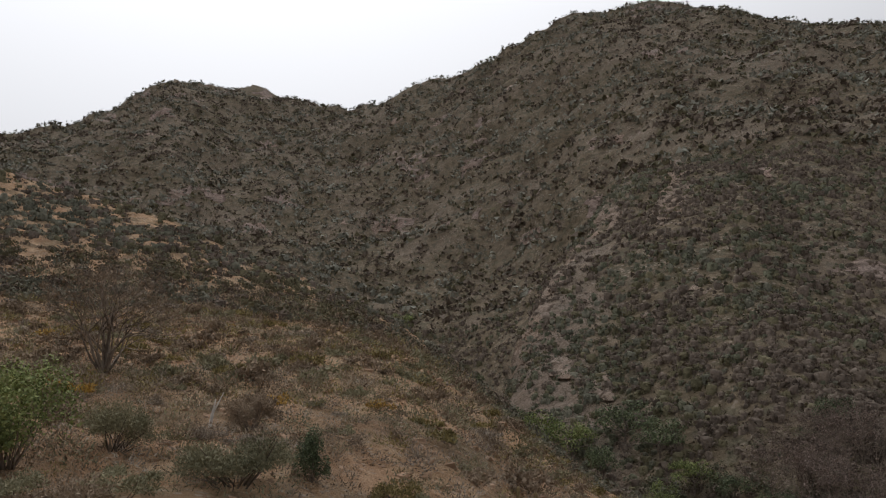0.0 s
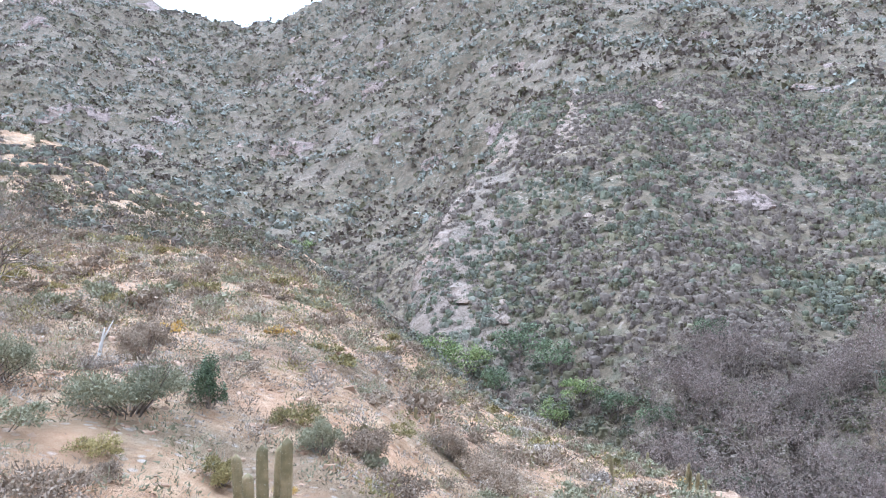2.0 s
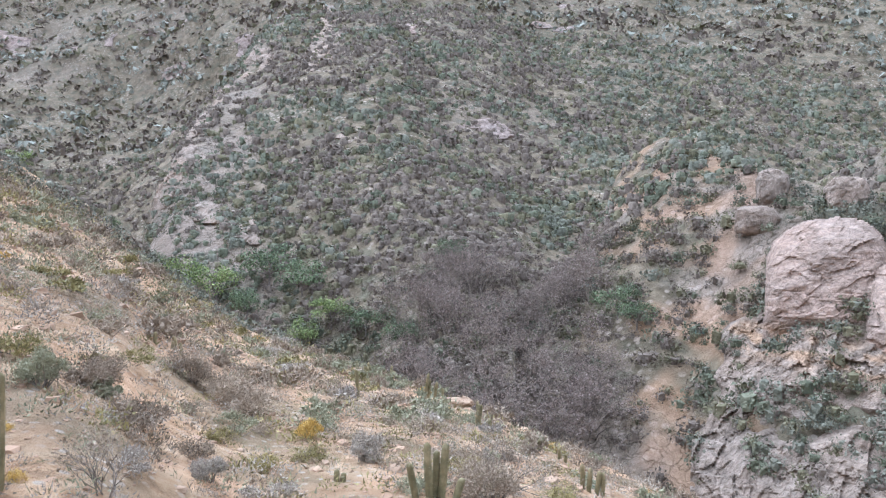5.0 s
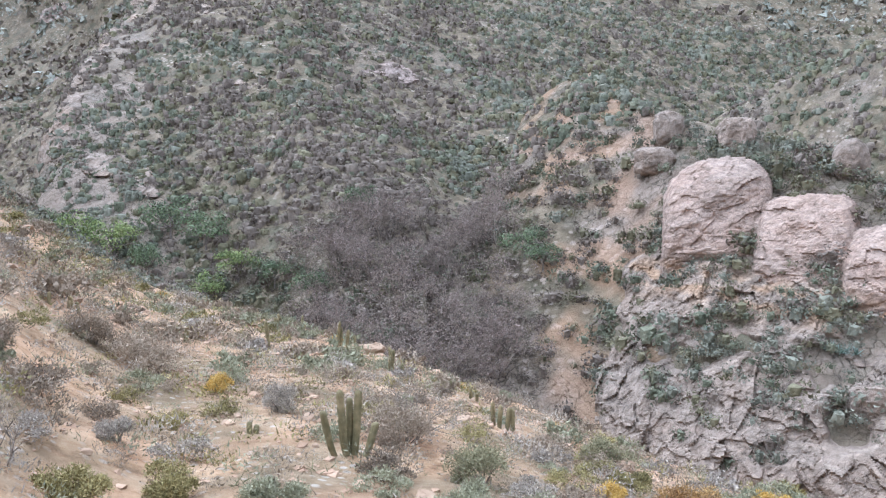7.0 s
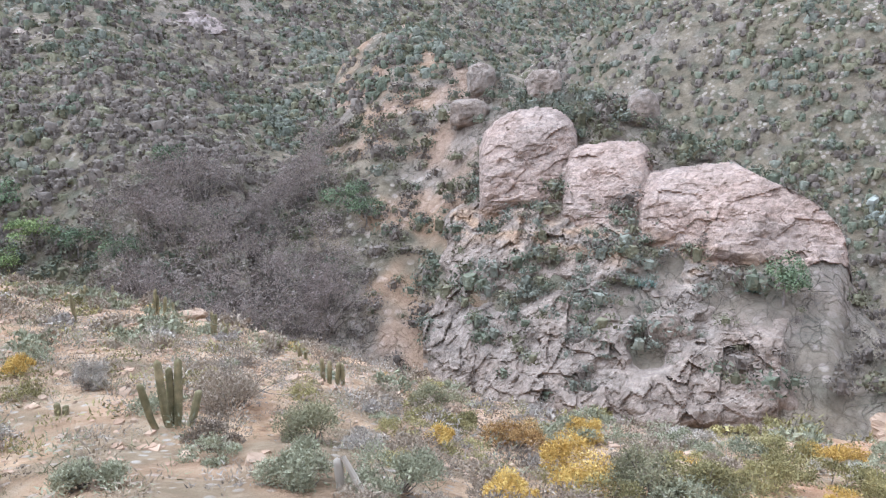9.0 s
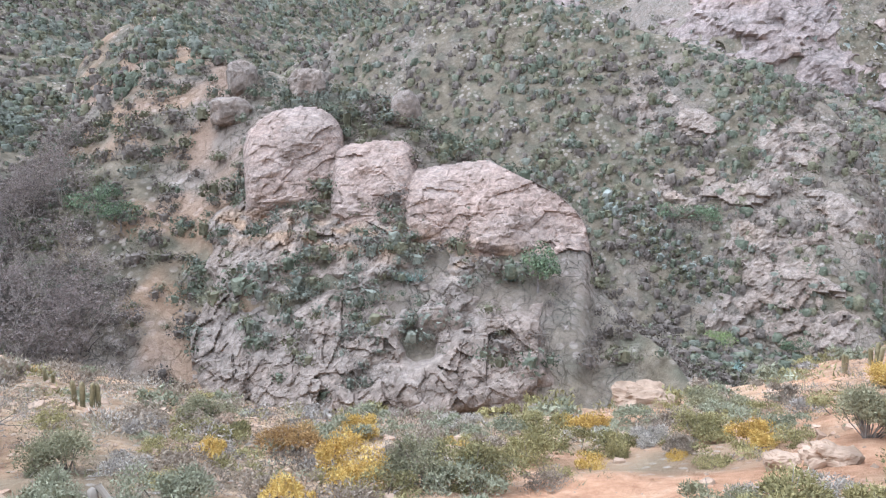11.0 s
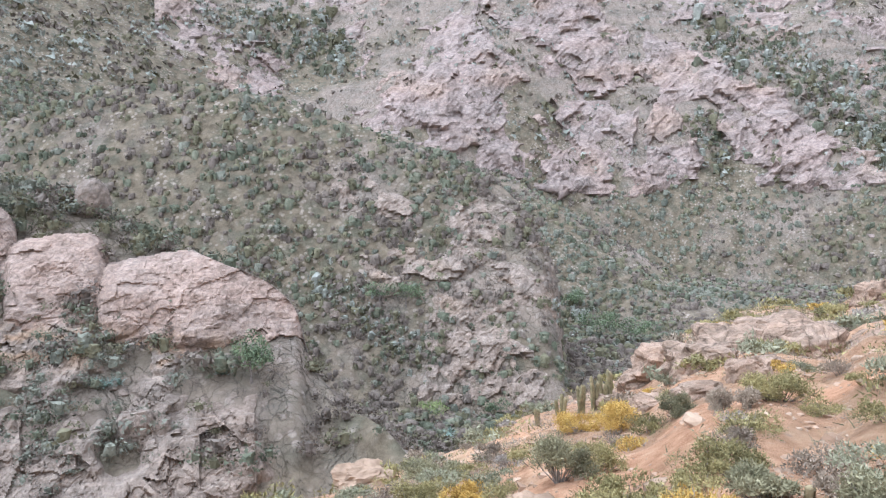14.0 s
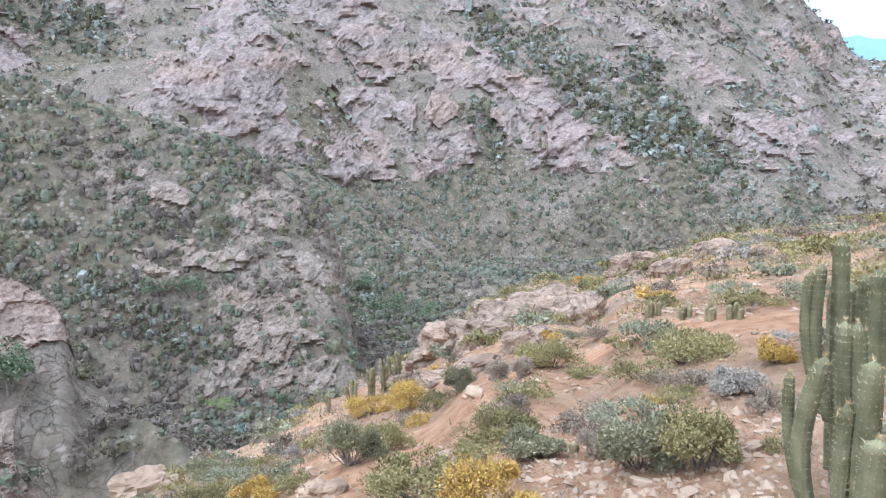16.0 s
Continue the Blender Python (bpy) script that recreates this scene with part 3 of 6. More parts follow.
def path_distance(x, y):
    best = np.full(np.shape(x), 1e9)
    for (ax, ay), (bx, by) in zip(PATH[:-1], PATH[1:]):
        dx, dy = bx - ax, by - ay
        t = np.clip(((x - ax) * dx + (y - ay) * dy) / (dx * dx + dy * dy), 0, 1)
        best = np.minimum(best, np.hypot(x - ax - t * dx, y - ay - t * dy))
    return best


def build_ground():
    bearings = np.radians(np.concatenate([np.arange(-180, -37, 2.0), np.arange(-37, 140, 0.37), np.arange(140, 180, 2.0)]))
    radii = np.concatenate([[0.02, 0.3, 0.8, 1.4], np.geomspace(2.0, 30, 105), np.linspace(30.4, 34, 10), np.linspace(34.2, 64, 100), np.linspace(64.5, 84, 36), np.linspace(84.4, 130, 70), np.linspace(130.8, 200, 64), np.linspace(201, 430, 130), np.linspace(434, 620, 45), np.geomspace(640, 4000, 22)])
    R, A = np.meshgrid(radii, bearings, indexing="ij")
    x, y = R * np.sin(A), R * np.cos(A)
    z, near, rocky = land(x, y)
    z = np.where(R > 640, np.maximum(z, -40), z)
    # broken rock stands out square to the slope
    broken = land.broken
    dx, dy = 0.6 + R * 0.004, 0.6 + R * 0.004
    zx = (land(x + dx, y, False)[0] - land(x - dx, y, False)[0]) / (2 * dx)
    zy = (land(x, y + dy, False)[0] - land(x, y - dy, False)[0]) / (2 * dy)
    long = np.sqrt(zx * zx + zy * zy + 1)
    x, y, z = x - zx / long * broken, y - zy / long * broken, z + broken / long
    nr, na = R.shape
    i, j = np.meshgrid(np.arange(nr - 1), np.arange(na), indexing="ij")
    k = (j + 1) % na
    faces = np.stack([i * na + j, i * na + k, (i + 1) * na + k, (i + 1) * na + j], -1).reshape(-1, 4)[:, ::-1]
    me = mesh_of("ground", np.stack([x, y, z], -1).reshape(-1, 3), faces, M_GROUND, True)
    x, y = R * np.sin(A), R * np.cos(A)
    bare = step(path_distance(x, y) + 0.6 * fbm(x / 2, y / 2, 0 * x, 3), 1.5, 0.8) * near
    bare = np.maximum(bare, near * step(np.degrees(A), 178, 150) * np.maximum(0.5 * step(np.degrees(A), 80, 92), (0.3 + 0.5 * step(np.degrees(A), 45, 85)) * step(fbm(x / 3.5, y / 3.5, 0 * x + 6, 3), -0.35 * step(np.degrees(A), 60, 95), 0.4)))
    land(x, y, False)
    bare = np.maximum(bare, 0.3 * (land.which == 1) * step(np.degrees(A), 36, 40) * step(np.degrees(A), 52, 48) * step(fbm(x / 5, y / 5, 0 * x + 8, 3), -0.25, 0.3))
    for name, v in (("near", near), ("rock", rocky), ("bare", bare)):
        float_attr(me, name, v.ravel())
    return tagged(new("ground", me), "stony tan hillside falling into a scrub-covered ravine and mountains", "ground", kind="structure")


build_ground()


# ---- shapes of growing things ----
def leaf_shell(g, centres, radii, per, size, flat=0.45, low=0.25):
    """Small triangles lying along the skins of many half-ellipsoids: (vertices, faces). radii: n by 3."""
    centres, radii = np.asarray(centres, float), np.asarray(radii, float)
    n = len(centres)
    d = g.normal(size=(n, per, 3))
    d[..., 2] = np.abs(d[..., 2]) - low
    d /= np.linalg.norm(d, axis=-1, keepdims=True)
    shell = g.uniform(0.62, 1.06, (n, per, 1))
    p = centres[:, None] + d * shell * radii[:, None]
    a = g.normal(size=(n, per, 3))
    a -= d * (a * d).sum(-1, keepdims=True) * (1 - flat)
    a /= np.linalg.norm(a, axis=-1, keepdims=True)
    b = np.cross(d, a) + flat * g.normal(size=(n, per, 3)) * 0.6
    b /= np.linalg.norm(b, axis=-1, keepdims=True) + 1e-9
    w = (size * g.uniform(0.6, 1.4, (n, per)))[..., None] if np.isscalar(size) else size[:, None, None] * g.uniform(0.6, 1.4, (n, per, 1))
    v = np.stack([p - a * w * 0.9 - b * w * 0.5, p + a * w * 0.9 - b * w * 0.5, p + b * w], 2).reshape(-1, 3)
    return v, np.arange(len(v)).reshape(-1, 3)


def mounds(g, centres, radii, sides, rings):
    """Rounded uneven bush bodies, one each: (vertices, faces)."""
    n = len(centres)
    t = (np.arange(sides) * 2 * math.pi / sides)[None, None] + g.uniform(0, 6.28, (n, 1, 1)) + g.normal(0, 0.12, (n, rings, sides))
    lat = np.radians(np.linspace(-50 if rings > 1 else -12, 52, rings))[None, :, None] + g.normal(0, 0.1, (n, rings, sides))
    k = 1 + g.normal(0, 0.16, (n, rings, sides))
    p = np.stack([np.cos(t) * np.cos(lat) * k, np.sin(t) * np.cos(lat) * k, np.sin(lat) * k], -1).reshape(n, -1, 3)
    top = np.stack([g.normal(0, 0.15, n), g.normal(0, 0.15, n), g.uniform(0.85, 1.15, n)], -1)[:, None]
    v = np.concatenate([p, top], 1) * radii[:, None] + centres[:, None]
    f = []
    for i in range(rings):
        for j in range(sides):
            a, b = i * sides + j, i * sides + (j + 1) % sides
            if i + 1 < rings:
                f += [(a, b, b + sides), (a, b + sides, a + sides)]
            else:
                f.append((a, b, rings * sides))
    m = rings * sides + 1
    return v.reshape(-1, 3), (np.array(f)[None] + (np.arange(n) * m)[:, None, None]).reshape(-1, 3)


def sprigs(g, centres, radii, per, length, width):
    """Fine twigs that stand outwards all through many half-ellipsoids: thin triangles."""
    centres, radii = np.asarray(centres, float), np.asarray(radii, float)
    n = len(centres)
    d = g.normal(size=(n, per, 3))
    d[..., 2] = np.abs(d[..., 2]) - 0.2
    d /= np.linalg.norm(d, axis=-1, keepdims=True)
    p = centres[:, None] + d * g.uniform(0.35, 1.0, (n, per, 1)) * radii[:, None]
    a = d * 0.8 + g.normal(size=(n, per, 3)) * 0.5 + np.array([0, 0, 0.35])
    a /= np.linalg.norm(a, axis=-1, keepdims=True)
    b = np.cross(a, g.normal(size=(n, per, 3)))
    b /= np.linalg.norm(b, axis=-1, keepdims=True) + 1e-9
    w = np.reshape(width, (-1, 1, 1)) * g.uniform(0.6, 1.5, (n, per, 1))
    h = np.reshape(length, (-1, 1, 1)) * g.uniform(0.6, 1.5, (n, per, 1))
    v = np.stack([p - a * h * 0.4 - b * w, p - a * h * 0.4 + b * w, p + a * h * 0.6], 2).reshape(-1, 3)
    return v, np.arange(len(v)).reshape(-1, 3)


def join(pieces):
    verts, faces, k = [], [], 0
    for v, f in pieces:
        verts.append(np.asarray(v, float))
        faces += (np.asarray(f) + k).tolist() if not isinstance(f, list) else [[i + k for i in q] for q in f]
        k += len(v)
    return np.concatenate(verts), faces


def rod(a, b, ra, rb, sides=3):
    """A tapering stick from a to b."""
    a, b = np.asarray(a, float), np.asarray(b, float)
    d = (b - a) / (np.linalg.norm(b - a) + 1e-9)
    u = np.cross(d, (0.31, 0.17, 0.93) if abs(d[2]) < 0.9 else (1, 0.2, 0))
    u /= np.linalg.norm(u)
    w = np.cross(d, u)
    t = np.arange(sides) * 2 * math.pi / sides
    ring = np.cos(t)[:, None] * u + np.sin(t)[:, None] * w
    v = np.concatenate([a + ring * ra, b + ring * rb])
    return v, [[k, (k + 1) % sides, sides + (k + 1) % sides, sides + k] for k in range(sides)]


def branches(g, base, way, length, radius, depth, spread, pieces, tips, kids=3, bend=0.25):
    """A limb that forks into thinner ones."""
    p, d = np.asarray(base, float), np.asarray(way, float)
    parts = 2
    for k in range(parts):
        d = d + g.normal(size=3) * bend
        d /= np.linalg.norm(d)
        q = p + d * length / parts
        pieces.append(rod(p, q, radius * (1 - 0.25 * k), radius * (0.75 - 0.25 * k), 5 if radius > 0.03 else 3))
        p = q
    tips.append(p)
    if depth:
        for k in range(kids):
            e = d + g.normal(size=3) * spread
            e[2] = max(e[2], -0.1)
            branches(g, p, e / np.linalg.norm(e), length * g.uniform(0.55, 0.85), radius * 0.5, depth - 1, spread, pieces, tips, kids, bend)


def part(name, mesh, parent, label=""):
    ob = new(name, mesh)
    ob.parent = parent
    if label:
        tagged(ob, label)
    return ob


def lumpy(g, width, tall, lumps):
    """Centres and radii of the clumps that make up one bush."""
    a, q = g.uniform(0, 2 * math.pi, lumps), np.sqrt(g.random(lumps)) * 0.72
    c = np.stack([np.cos(a) * q * width, np.sin(a) * q * width, tall * (0.12 + 0.52 * g.random(lumps)) * (1.1 - 0.6 * q)], -1)
    s = g.uniform(0.2, 0.46, lumps)
    return c, np.stack([s * width, s * width, s * tall * 0.95], -1)


def bush(name, label, mat, g, width, tall, leaves, leaf, twigs=18, twig_mat=None, group=""):
    """A bush: stems from the root, and leaves in uneven clumps."""
    thing = tagged(new(name), label, "shrub", group)
    c, r = lumpy(g, width, tall, 11)
    if mat in (M_LEAF, M_DARKLEAF):
        v, f = leaf_shell(g, c, r, int(leaves * 1.8) // 11, leaf * 0.8, 0.7)
    else:
        v, f = join([leaf_shell(g, c, r * 0.85, leaves // 18, leaf * 0.66, 1.0), sprigs(g, c, r * 1.1, leaves * 3 // 22, leaf * 1.55, leaf * 0.3)])
    v[:, 2] = np.maximum(v[:, 2], 0.01)
    pieces = []
    for k in range(twigs):
        t = c[g.integers(11)] + g.normal(size=3) * 0.12 * width
        t[2] = abs(t[2]) * 1.25
        root = g.normal(size=3) * 0.05 * width * np.array([1, 1, 0]) - (0, 0, 0.1)
        m = (root + t) / 2 + g.normal(size=3) * 0.06 * width
        pieces += [rod(root, m, 0.012 * width + 0.004, 0.008 * width + 0.003), rod(m, t, 0.008 * width + 0.003, 0.003)]
    part("branchwork", mesh_of("branchwork", *join(pieces), twig_mat or M_TWIG), thing)
    part("foliage", mesh_of("foliage", v, f, mat), thing)
    return thing


def dry_bush(name, label, g, width, tall, limbs=9, depth=3, leaves=160, mat=None):
    """A leafless bush of forking grey twigs, with a few dry leaves."""
    thing = tagged(new(name), label, "shrub")
    pieces, tips = [], []
    for k in range(limbs):
        a = g.uniform(0, 2 * math.pi)
        way = np.array([math.cos(a) * width / tall * 0.6, math.sin(a) * width / tall * 0.6, 1.0])
        branches(g, (0.04 * math.cos(a), 0.04 * math.sin(a), -0.1), way / np.linalg.norm(way), tall * 0.42, 0.011 * tall + 0.004, depth, 0.42, pieces, tips)
    part("branchwork", mesh_of("branchwork", *join(pieces), M_TWIG), thing)
    tips = np.array(tips)
    pick = tips[g.integers(0, len(tips), leaves)] + g.normal(size=(leaves, 3)) * 0.07 * width
    v, f = leaf_shell(g, pick, np.full((leaves, 3), 0.03 * width), 3, 0.028 * width, 1.0)
    tagged(part("leaf_cover", mesh_of("leaf_cover", v, f, mat or M_DRY), thing), kind="stuff")
    return thing


def tree(name, label, g, mat, tall, width, leaves, leaf, dense=16):
    """A small broad-leaved tree: trunk, forking limbs, crown of leafy clumps."""
    thing = tagged(new(name), label, "tree")
    trunk, tips = [rod((0, 0, -0.4), (0.1, 0.05, tall * 0.3), 0.05 * tall * 0.6, 0.03 * tall * 0.6, 8)], []
    limbs = []
    for k in range(5):
        a = k * 1.26 + g.uniform(-0.3, 0.3)
        way = np.array([math.cos(a), math.sin(a), g.uniform(0.5, 1.2)])
        branches(g, (0.1, 0.05, tall * 0.28), way / np.linalg.norm(way), tall * 0.3, 0.014 * tall, 2, 0.5, limbs, tips)
    part("trunk", mesh_of("trunk", *join(trunk), M_BARK), thing)
    part("branchwork", mesh_of("branchwork", *join(limbs), M_BARK), thing)
    a, q = g.uniform(0, 2 * math.pi, dense), np.sqrt(g.random(dense)) * 0.7
    c = np.stack([np.cos(a) * q * width, np.sin(a) * q * width, tall * (0.35 + 0.5 * g.random(dense) * (1 - 0.5 * q))], -1)
    s = g.uniform(0.24, 0.42, dense)
    v, f = leaf_shell(g, c, np.stack([s * width, s * width, s * tall * 0.6], -1), leaves // dense, leaf)
    part("crown", mesh_of("crown", v, f, mat), thing)
    return thing


def ribbed_column(g, tall, radius, lean, ribs=11, rings=22, start=(0, 0, 0), curl=0.0):
    """One ribbed cactus column with a round tip; lean: dx, dy over its height. curl: how far its foot sweeps outwards first."""
    t = np.arange(ribs * 2) * math.pi / ribs
    groove = 1 + 0.2 * np.cos(t * ribs)
    v = []
    for k in range(rings + 1):
        s = k / rings
        taper = (0.78 + 0.22 * min(1, s * 4)) * math.sqrt(max(0.0, 1 - max(0.0, (s - 0.93) / 0.07) ** 2)) * (1 + 0.04 * math.sin(9 * s + radius * 50))
        bow = curl * (1 - (1 - min(1, s * 2.2)) ** 2)
        d = math.hypot(*lean) + 1e-6
        cx = start[0] + lean[0] * s + bow * lean[0] / d
        cy = start[1] + lean[1] * s + bow * lean[1] / d
        v.append(np.stack([cx + np.cos(t) * radius * groove * taper, cy + np.sin(t) * radius * groove * taper, 0 * t + start[2] + tall * s], -1))
    n = len(t)
    v = np.concatenate(v)
    f = [[k * n + j, k * n + (j + 1) % n, (k + 1) * n + (j + 1) % n, (k + 1) * n + j] for k in range(rings) for j in range(n)]
    f.append([rings * n + j for j in range(n)])
    return v, f


def spines_of(g, v, ribs, rings, count, length):
    """Pale spines standing off a column's ribs."""
    n = ribs * 2
    k, j = g.integers(1, rings, count), g.integers(0, ribs, count) * 2
    p = v[k * n + j]
    mid = v.reshape(-1, n, 3)[k].mean(1)
    d = p - mid
    d /= np.linalg.norm(d, axis=1, keepdims=True) + 1e-9
    tip = p + (d + g.normal(size=(count, 3)) * 0.55) * length * g.uniform(0.5, 1.2, (count, 1))
    side = g.normal(size=(count, 3)) * 0.0008
    return np.stack([p - side, p + side, tip], 1).reshape(-1, 3), np.arange(count * 3).reshape(-1, 3)


def cactus(label, g, columns, radius, spines=0, spine=0.03, rings=26):
    """A clump of ribbed columns. columns: tall, x, y, lean x, lean y, curl."""
    thing = tagged(new("columnar_cactus"), label, "cactus")
    for tall, x, y, lx, ly, curl in columns:
        rad = radius * g.uniform(0.88, 1.1)
        v, f = ribbed_column(g, tall, rad, (lx, ly), 11, rings, (x, y, -0.12), curl)
        col = part("column", mesh_of("column", v, f, M_CACTUS, True), thing)
        if spines:
            sv, sf = spines_of(g, v, 11, rings, int(spines * tall), spine)
            tagged(part("spine_coat", mesh_of("spine_coat", sv, sf, M_SPINE), col), kind="stuff")
    return thing


def boulder(g, rx, ry, rz, boxy=0.6, rough=0.12, res=28, cracks=0.0, grain=2.0):
    """A weathered rock: a boxy rounded body, broken by joints."""
    u = np.linspace(0, 2 * math.pi, res * 2, endpoint=False)
    w = np.linspace(-math.pi / 2, math.pi / 2, res + 1)
    W, U = np.meshgrid(w, u, indexing="ij")
    p = 1 - 0.5 * boxy
    sp = lambda a: np.sign(a) * np.abs(a) ** p
    x, y, z = sp(np.cos(W)) * sp(np.cos(U)), sp(np.cos(W)) * sp(np.sin(U)), sp(np.sin(W))
    o = g.uniform(0, 90, 3)
    k = 1 + rough * fbm(x * 1.3 + o[0], y * 1.3 + o[1], z * 1.3 + o[2], 4) + cracks * blocks(x * grain + o[0], y * grain + o[1], z * grain * 0.7 + o[2])
    v = np.stack([x * k * rx, y * k * ry, z * k * rz], -1).reshape(-1, 3)
    n = res * 2
    f = [[i * n + j, i * n + (j + 1) % n, (i + 1) * n + (j + 1) % n, (i + 1) * n + j] for i in range(res) for j in range(n)]
    return v, f


def spot(az, r, el=None, sink=0.0):
    """The place at a bearing and distance: on the ground, or at an elevation from the eye."""
    x, y = r * math.sin(radians(az)), r * math.cos(radians(az))
    z = float(height(np.array([x]), np.array([y]))[0]) if el is None else EYE + r * math.tan(radians(el))
    return x, y, z - sink


def stand(thing, az, r, turn=0.0, size=1.0, sink=0.0):
    x, y, z = spot(az, r + ARM, None, sink)
    thing.matrix_basis = pose(x, y, z, 0, 0, turn) @ Matrix.Scale(size, 4)
    return thing


# ---- a far range beyond the valley's mouth, painted blue for haze ----
def far_range():
    a = np.radians(np.linspace(112, 175, 90))
    top = 2600 * np.tan(np.radians(8.0 - 0.055 * np.abs(np.degrees(a) - 128))) + 26 * fbm(np.degrees(a) / 6, 0 * a, 0 * a, 4)
    rows = []
    for d, k in ((2600, 1.0), (2480, 0.72), (2380, 0.45), (2250, 0.15), (2150, -0.25)):
        rows.append(np.stack([d * np.sin(a), d * np.cos(a), EYE + top * k + 12 * fbm(np.degrees(a) / 3, 0 * a + d, 0 * a, 3)], -1))
    n = len(a)
    f = [[i * n + j, i * n + j + 1, (i + 1) * n + j + 1, (i + 1) * n + j] for i in range(4) for j in range(n - 1)]
    # the blue of the air in between is put into the base colour
    m = material("haze_blue_range", [(0.16, 0.24, 0.36), (0.20, 0.29, 0.42), (0.25, 0.34, 0.46)], 1.0, 0.004, 0)
    tagged(new("distant_range", mesh_of("distant_range", np.concatenate(rows), f, m, True)), "far mountain range beyond the valley mouth, coloured haze blue", "backdrop", kind="structure")


far_range()


# ---- the rock outcrop across the ravine ----
def meet(az, el, lo=2.5):
    """How far off the ground shows at a bearing and elevation."""
    r = np.geomspace(lo, 400, 700)
    z = height(r * math.sin(radians(az)), r * math.cos(radians(az)))
    hit = np.nonzero(np.degrees(np.arctan2(z - EYE, r)) >= el)[0]
    return float(r[hit[0]]) if len(hit) else 60.0


def rock_mass(name, label, az, el, r, rx, ry, rz, seed, boxy=0.6, rough=0.10, cracks=0.03):
    """A boulder half sunk in the slope, at about that bearing, elevation and distance."""
    v, f = boulder(np.random.default_rng(seed), rx, ry, rz, boxy, rough, 26, cracks)
    x, y, z = spot(az, meet(az, el - 0.35 * math.degrees(rz / r), 30))
    ob = tagged(new(name, mesh_of(name, v, f, M_CLIFF)), label, "rock")
    ob.matrix_basis = pose(x, y, z + 0.3 * rz, 0, 0, -az)


rock_mass("boulder", "rounded grey-pink boulder on the skyline of the outcrop", 61.6, -1.0, 59.0, 1.15, 1.3, 1.7, 15, 0.5, 0.10, 0.02)
rock_mass("boulder", "low rounded grey boulder on the scrub slope", 48.9, -1.0, 62.5, 1.7, 1.6, 1.2, 16, 0.5, 0.10, 0.03)
rock_mass("boulder", "pointed pinkish boulder above the domes", 49.8, 1.2, 68, 1.3, 1.6, 1.7, 17, 0.5, 0.16, 0.05)
rock_mass("boulder", "pale jointed boulder above the domes", 54.4, 0.7, 64.5, 1.5, 1.5, 1.5, 18, 0.6, 0.16, 0.05)
rock_mass("boulder", "angular grey block at the foot of the outcrop", 63.7, -16.6, 42.3, 0.95, 1.0, 0.85, 19, 0.9, 0.14, 0.08)
rock_mass("boulder", "angular grey block at the foot of the outcrop", 65.4, -17.2, 41.8, 0.55, 0.7, 0.8, 20, 0.9, 0.14, 0.08)


RIM = [(101.3, -14.6, 1.4), (103.0, -13.2, 1.8), (105.3, -13.0, 1.9), (107.6, -11.8, 2.1), (109.9, -10.6, 1.9), (111.9, -11.6, 2.0), (113.8, -10.8, 1.4), (116.9, -7.6, 1.5), (119.6, -8.0, 1.1), (105.0, -15.0, 1.2), (101.9, -16.0, 1.1), (108.4, -13.4, 1.2), (99.4, -16.2, 1.1), (122.5, -6.6, 1.2)]


def rim_rocks():
    """Broken pink bedrock along the edge of the hillside."""
    g = np.random.default_rng(29)
    for az, el, wide in RIM:
        r = meet(az, el, 6)
        s = r * math.tan(radians(wide * 1.35))
        v, f = boulder(g, s, s * 0.9, s * g.uniform(0.5, 0.75), 0.7, 0.25, 18, 0.12, 1.9)
        ob = tagged(new("boulder", mesh_of("boulder", v, f, M_KNOLL)), "broken pink-grey bedrock on the edge of the hillside", "rock", "rim rocks")
        x, y, z = spot(az, r)
        ob.matrix_basis = pose(x, y, z - 0.02 * s, g.uniform(-8, 8), g.uniform(-8, 8), -az + g.uniform(-30, 30))


rim_rocks()


def sight(az, el, r0, r1, count=360):
    """How far off the land shows at bearings az (columns) and elevations el (rows), and where each column's crest stands."""
    rr = np.geomspace(r0, r1, count)
    b = np.radians(az)[None]
    tan = (land(rr[:, None] * np.sin(b), rr[:, None] * np.cos(b))[0] - EYE) / rr[:, None]
    run = np.maximum.accumulate(tan, 0) + np.arange(count)[:, None] * 1e-7
    want = np.tan(np.radians(el))
    out = np.stack([np.interp(want, run[:, k], rr) for k in range(len(az))], 1)
    return out, np.degrees(np.arctan(run[-1]))


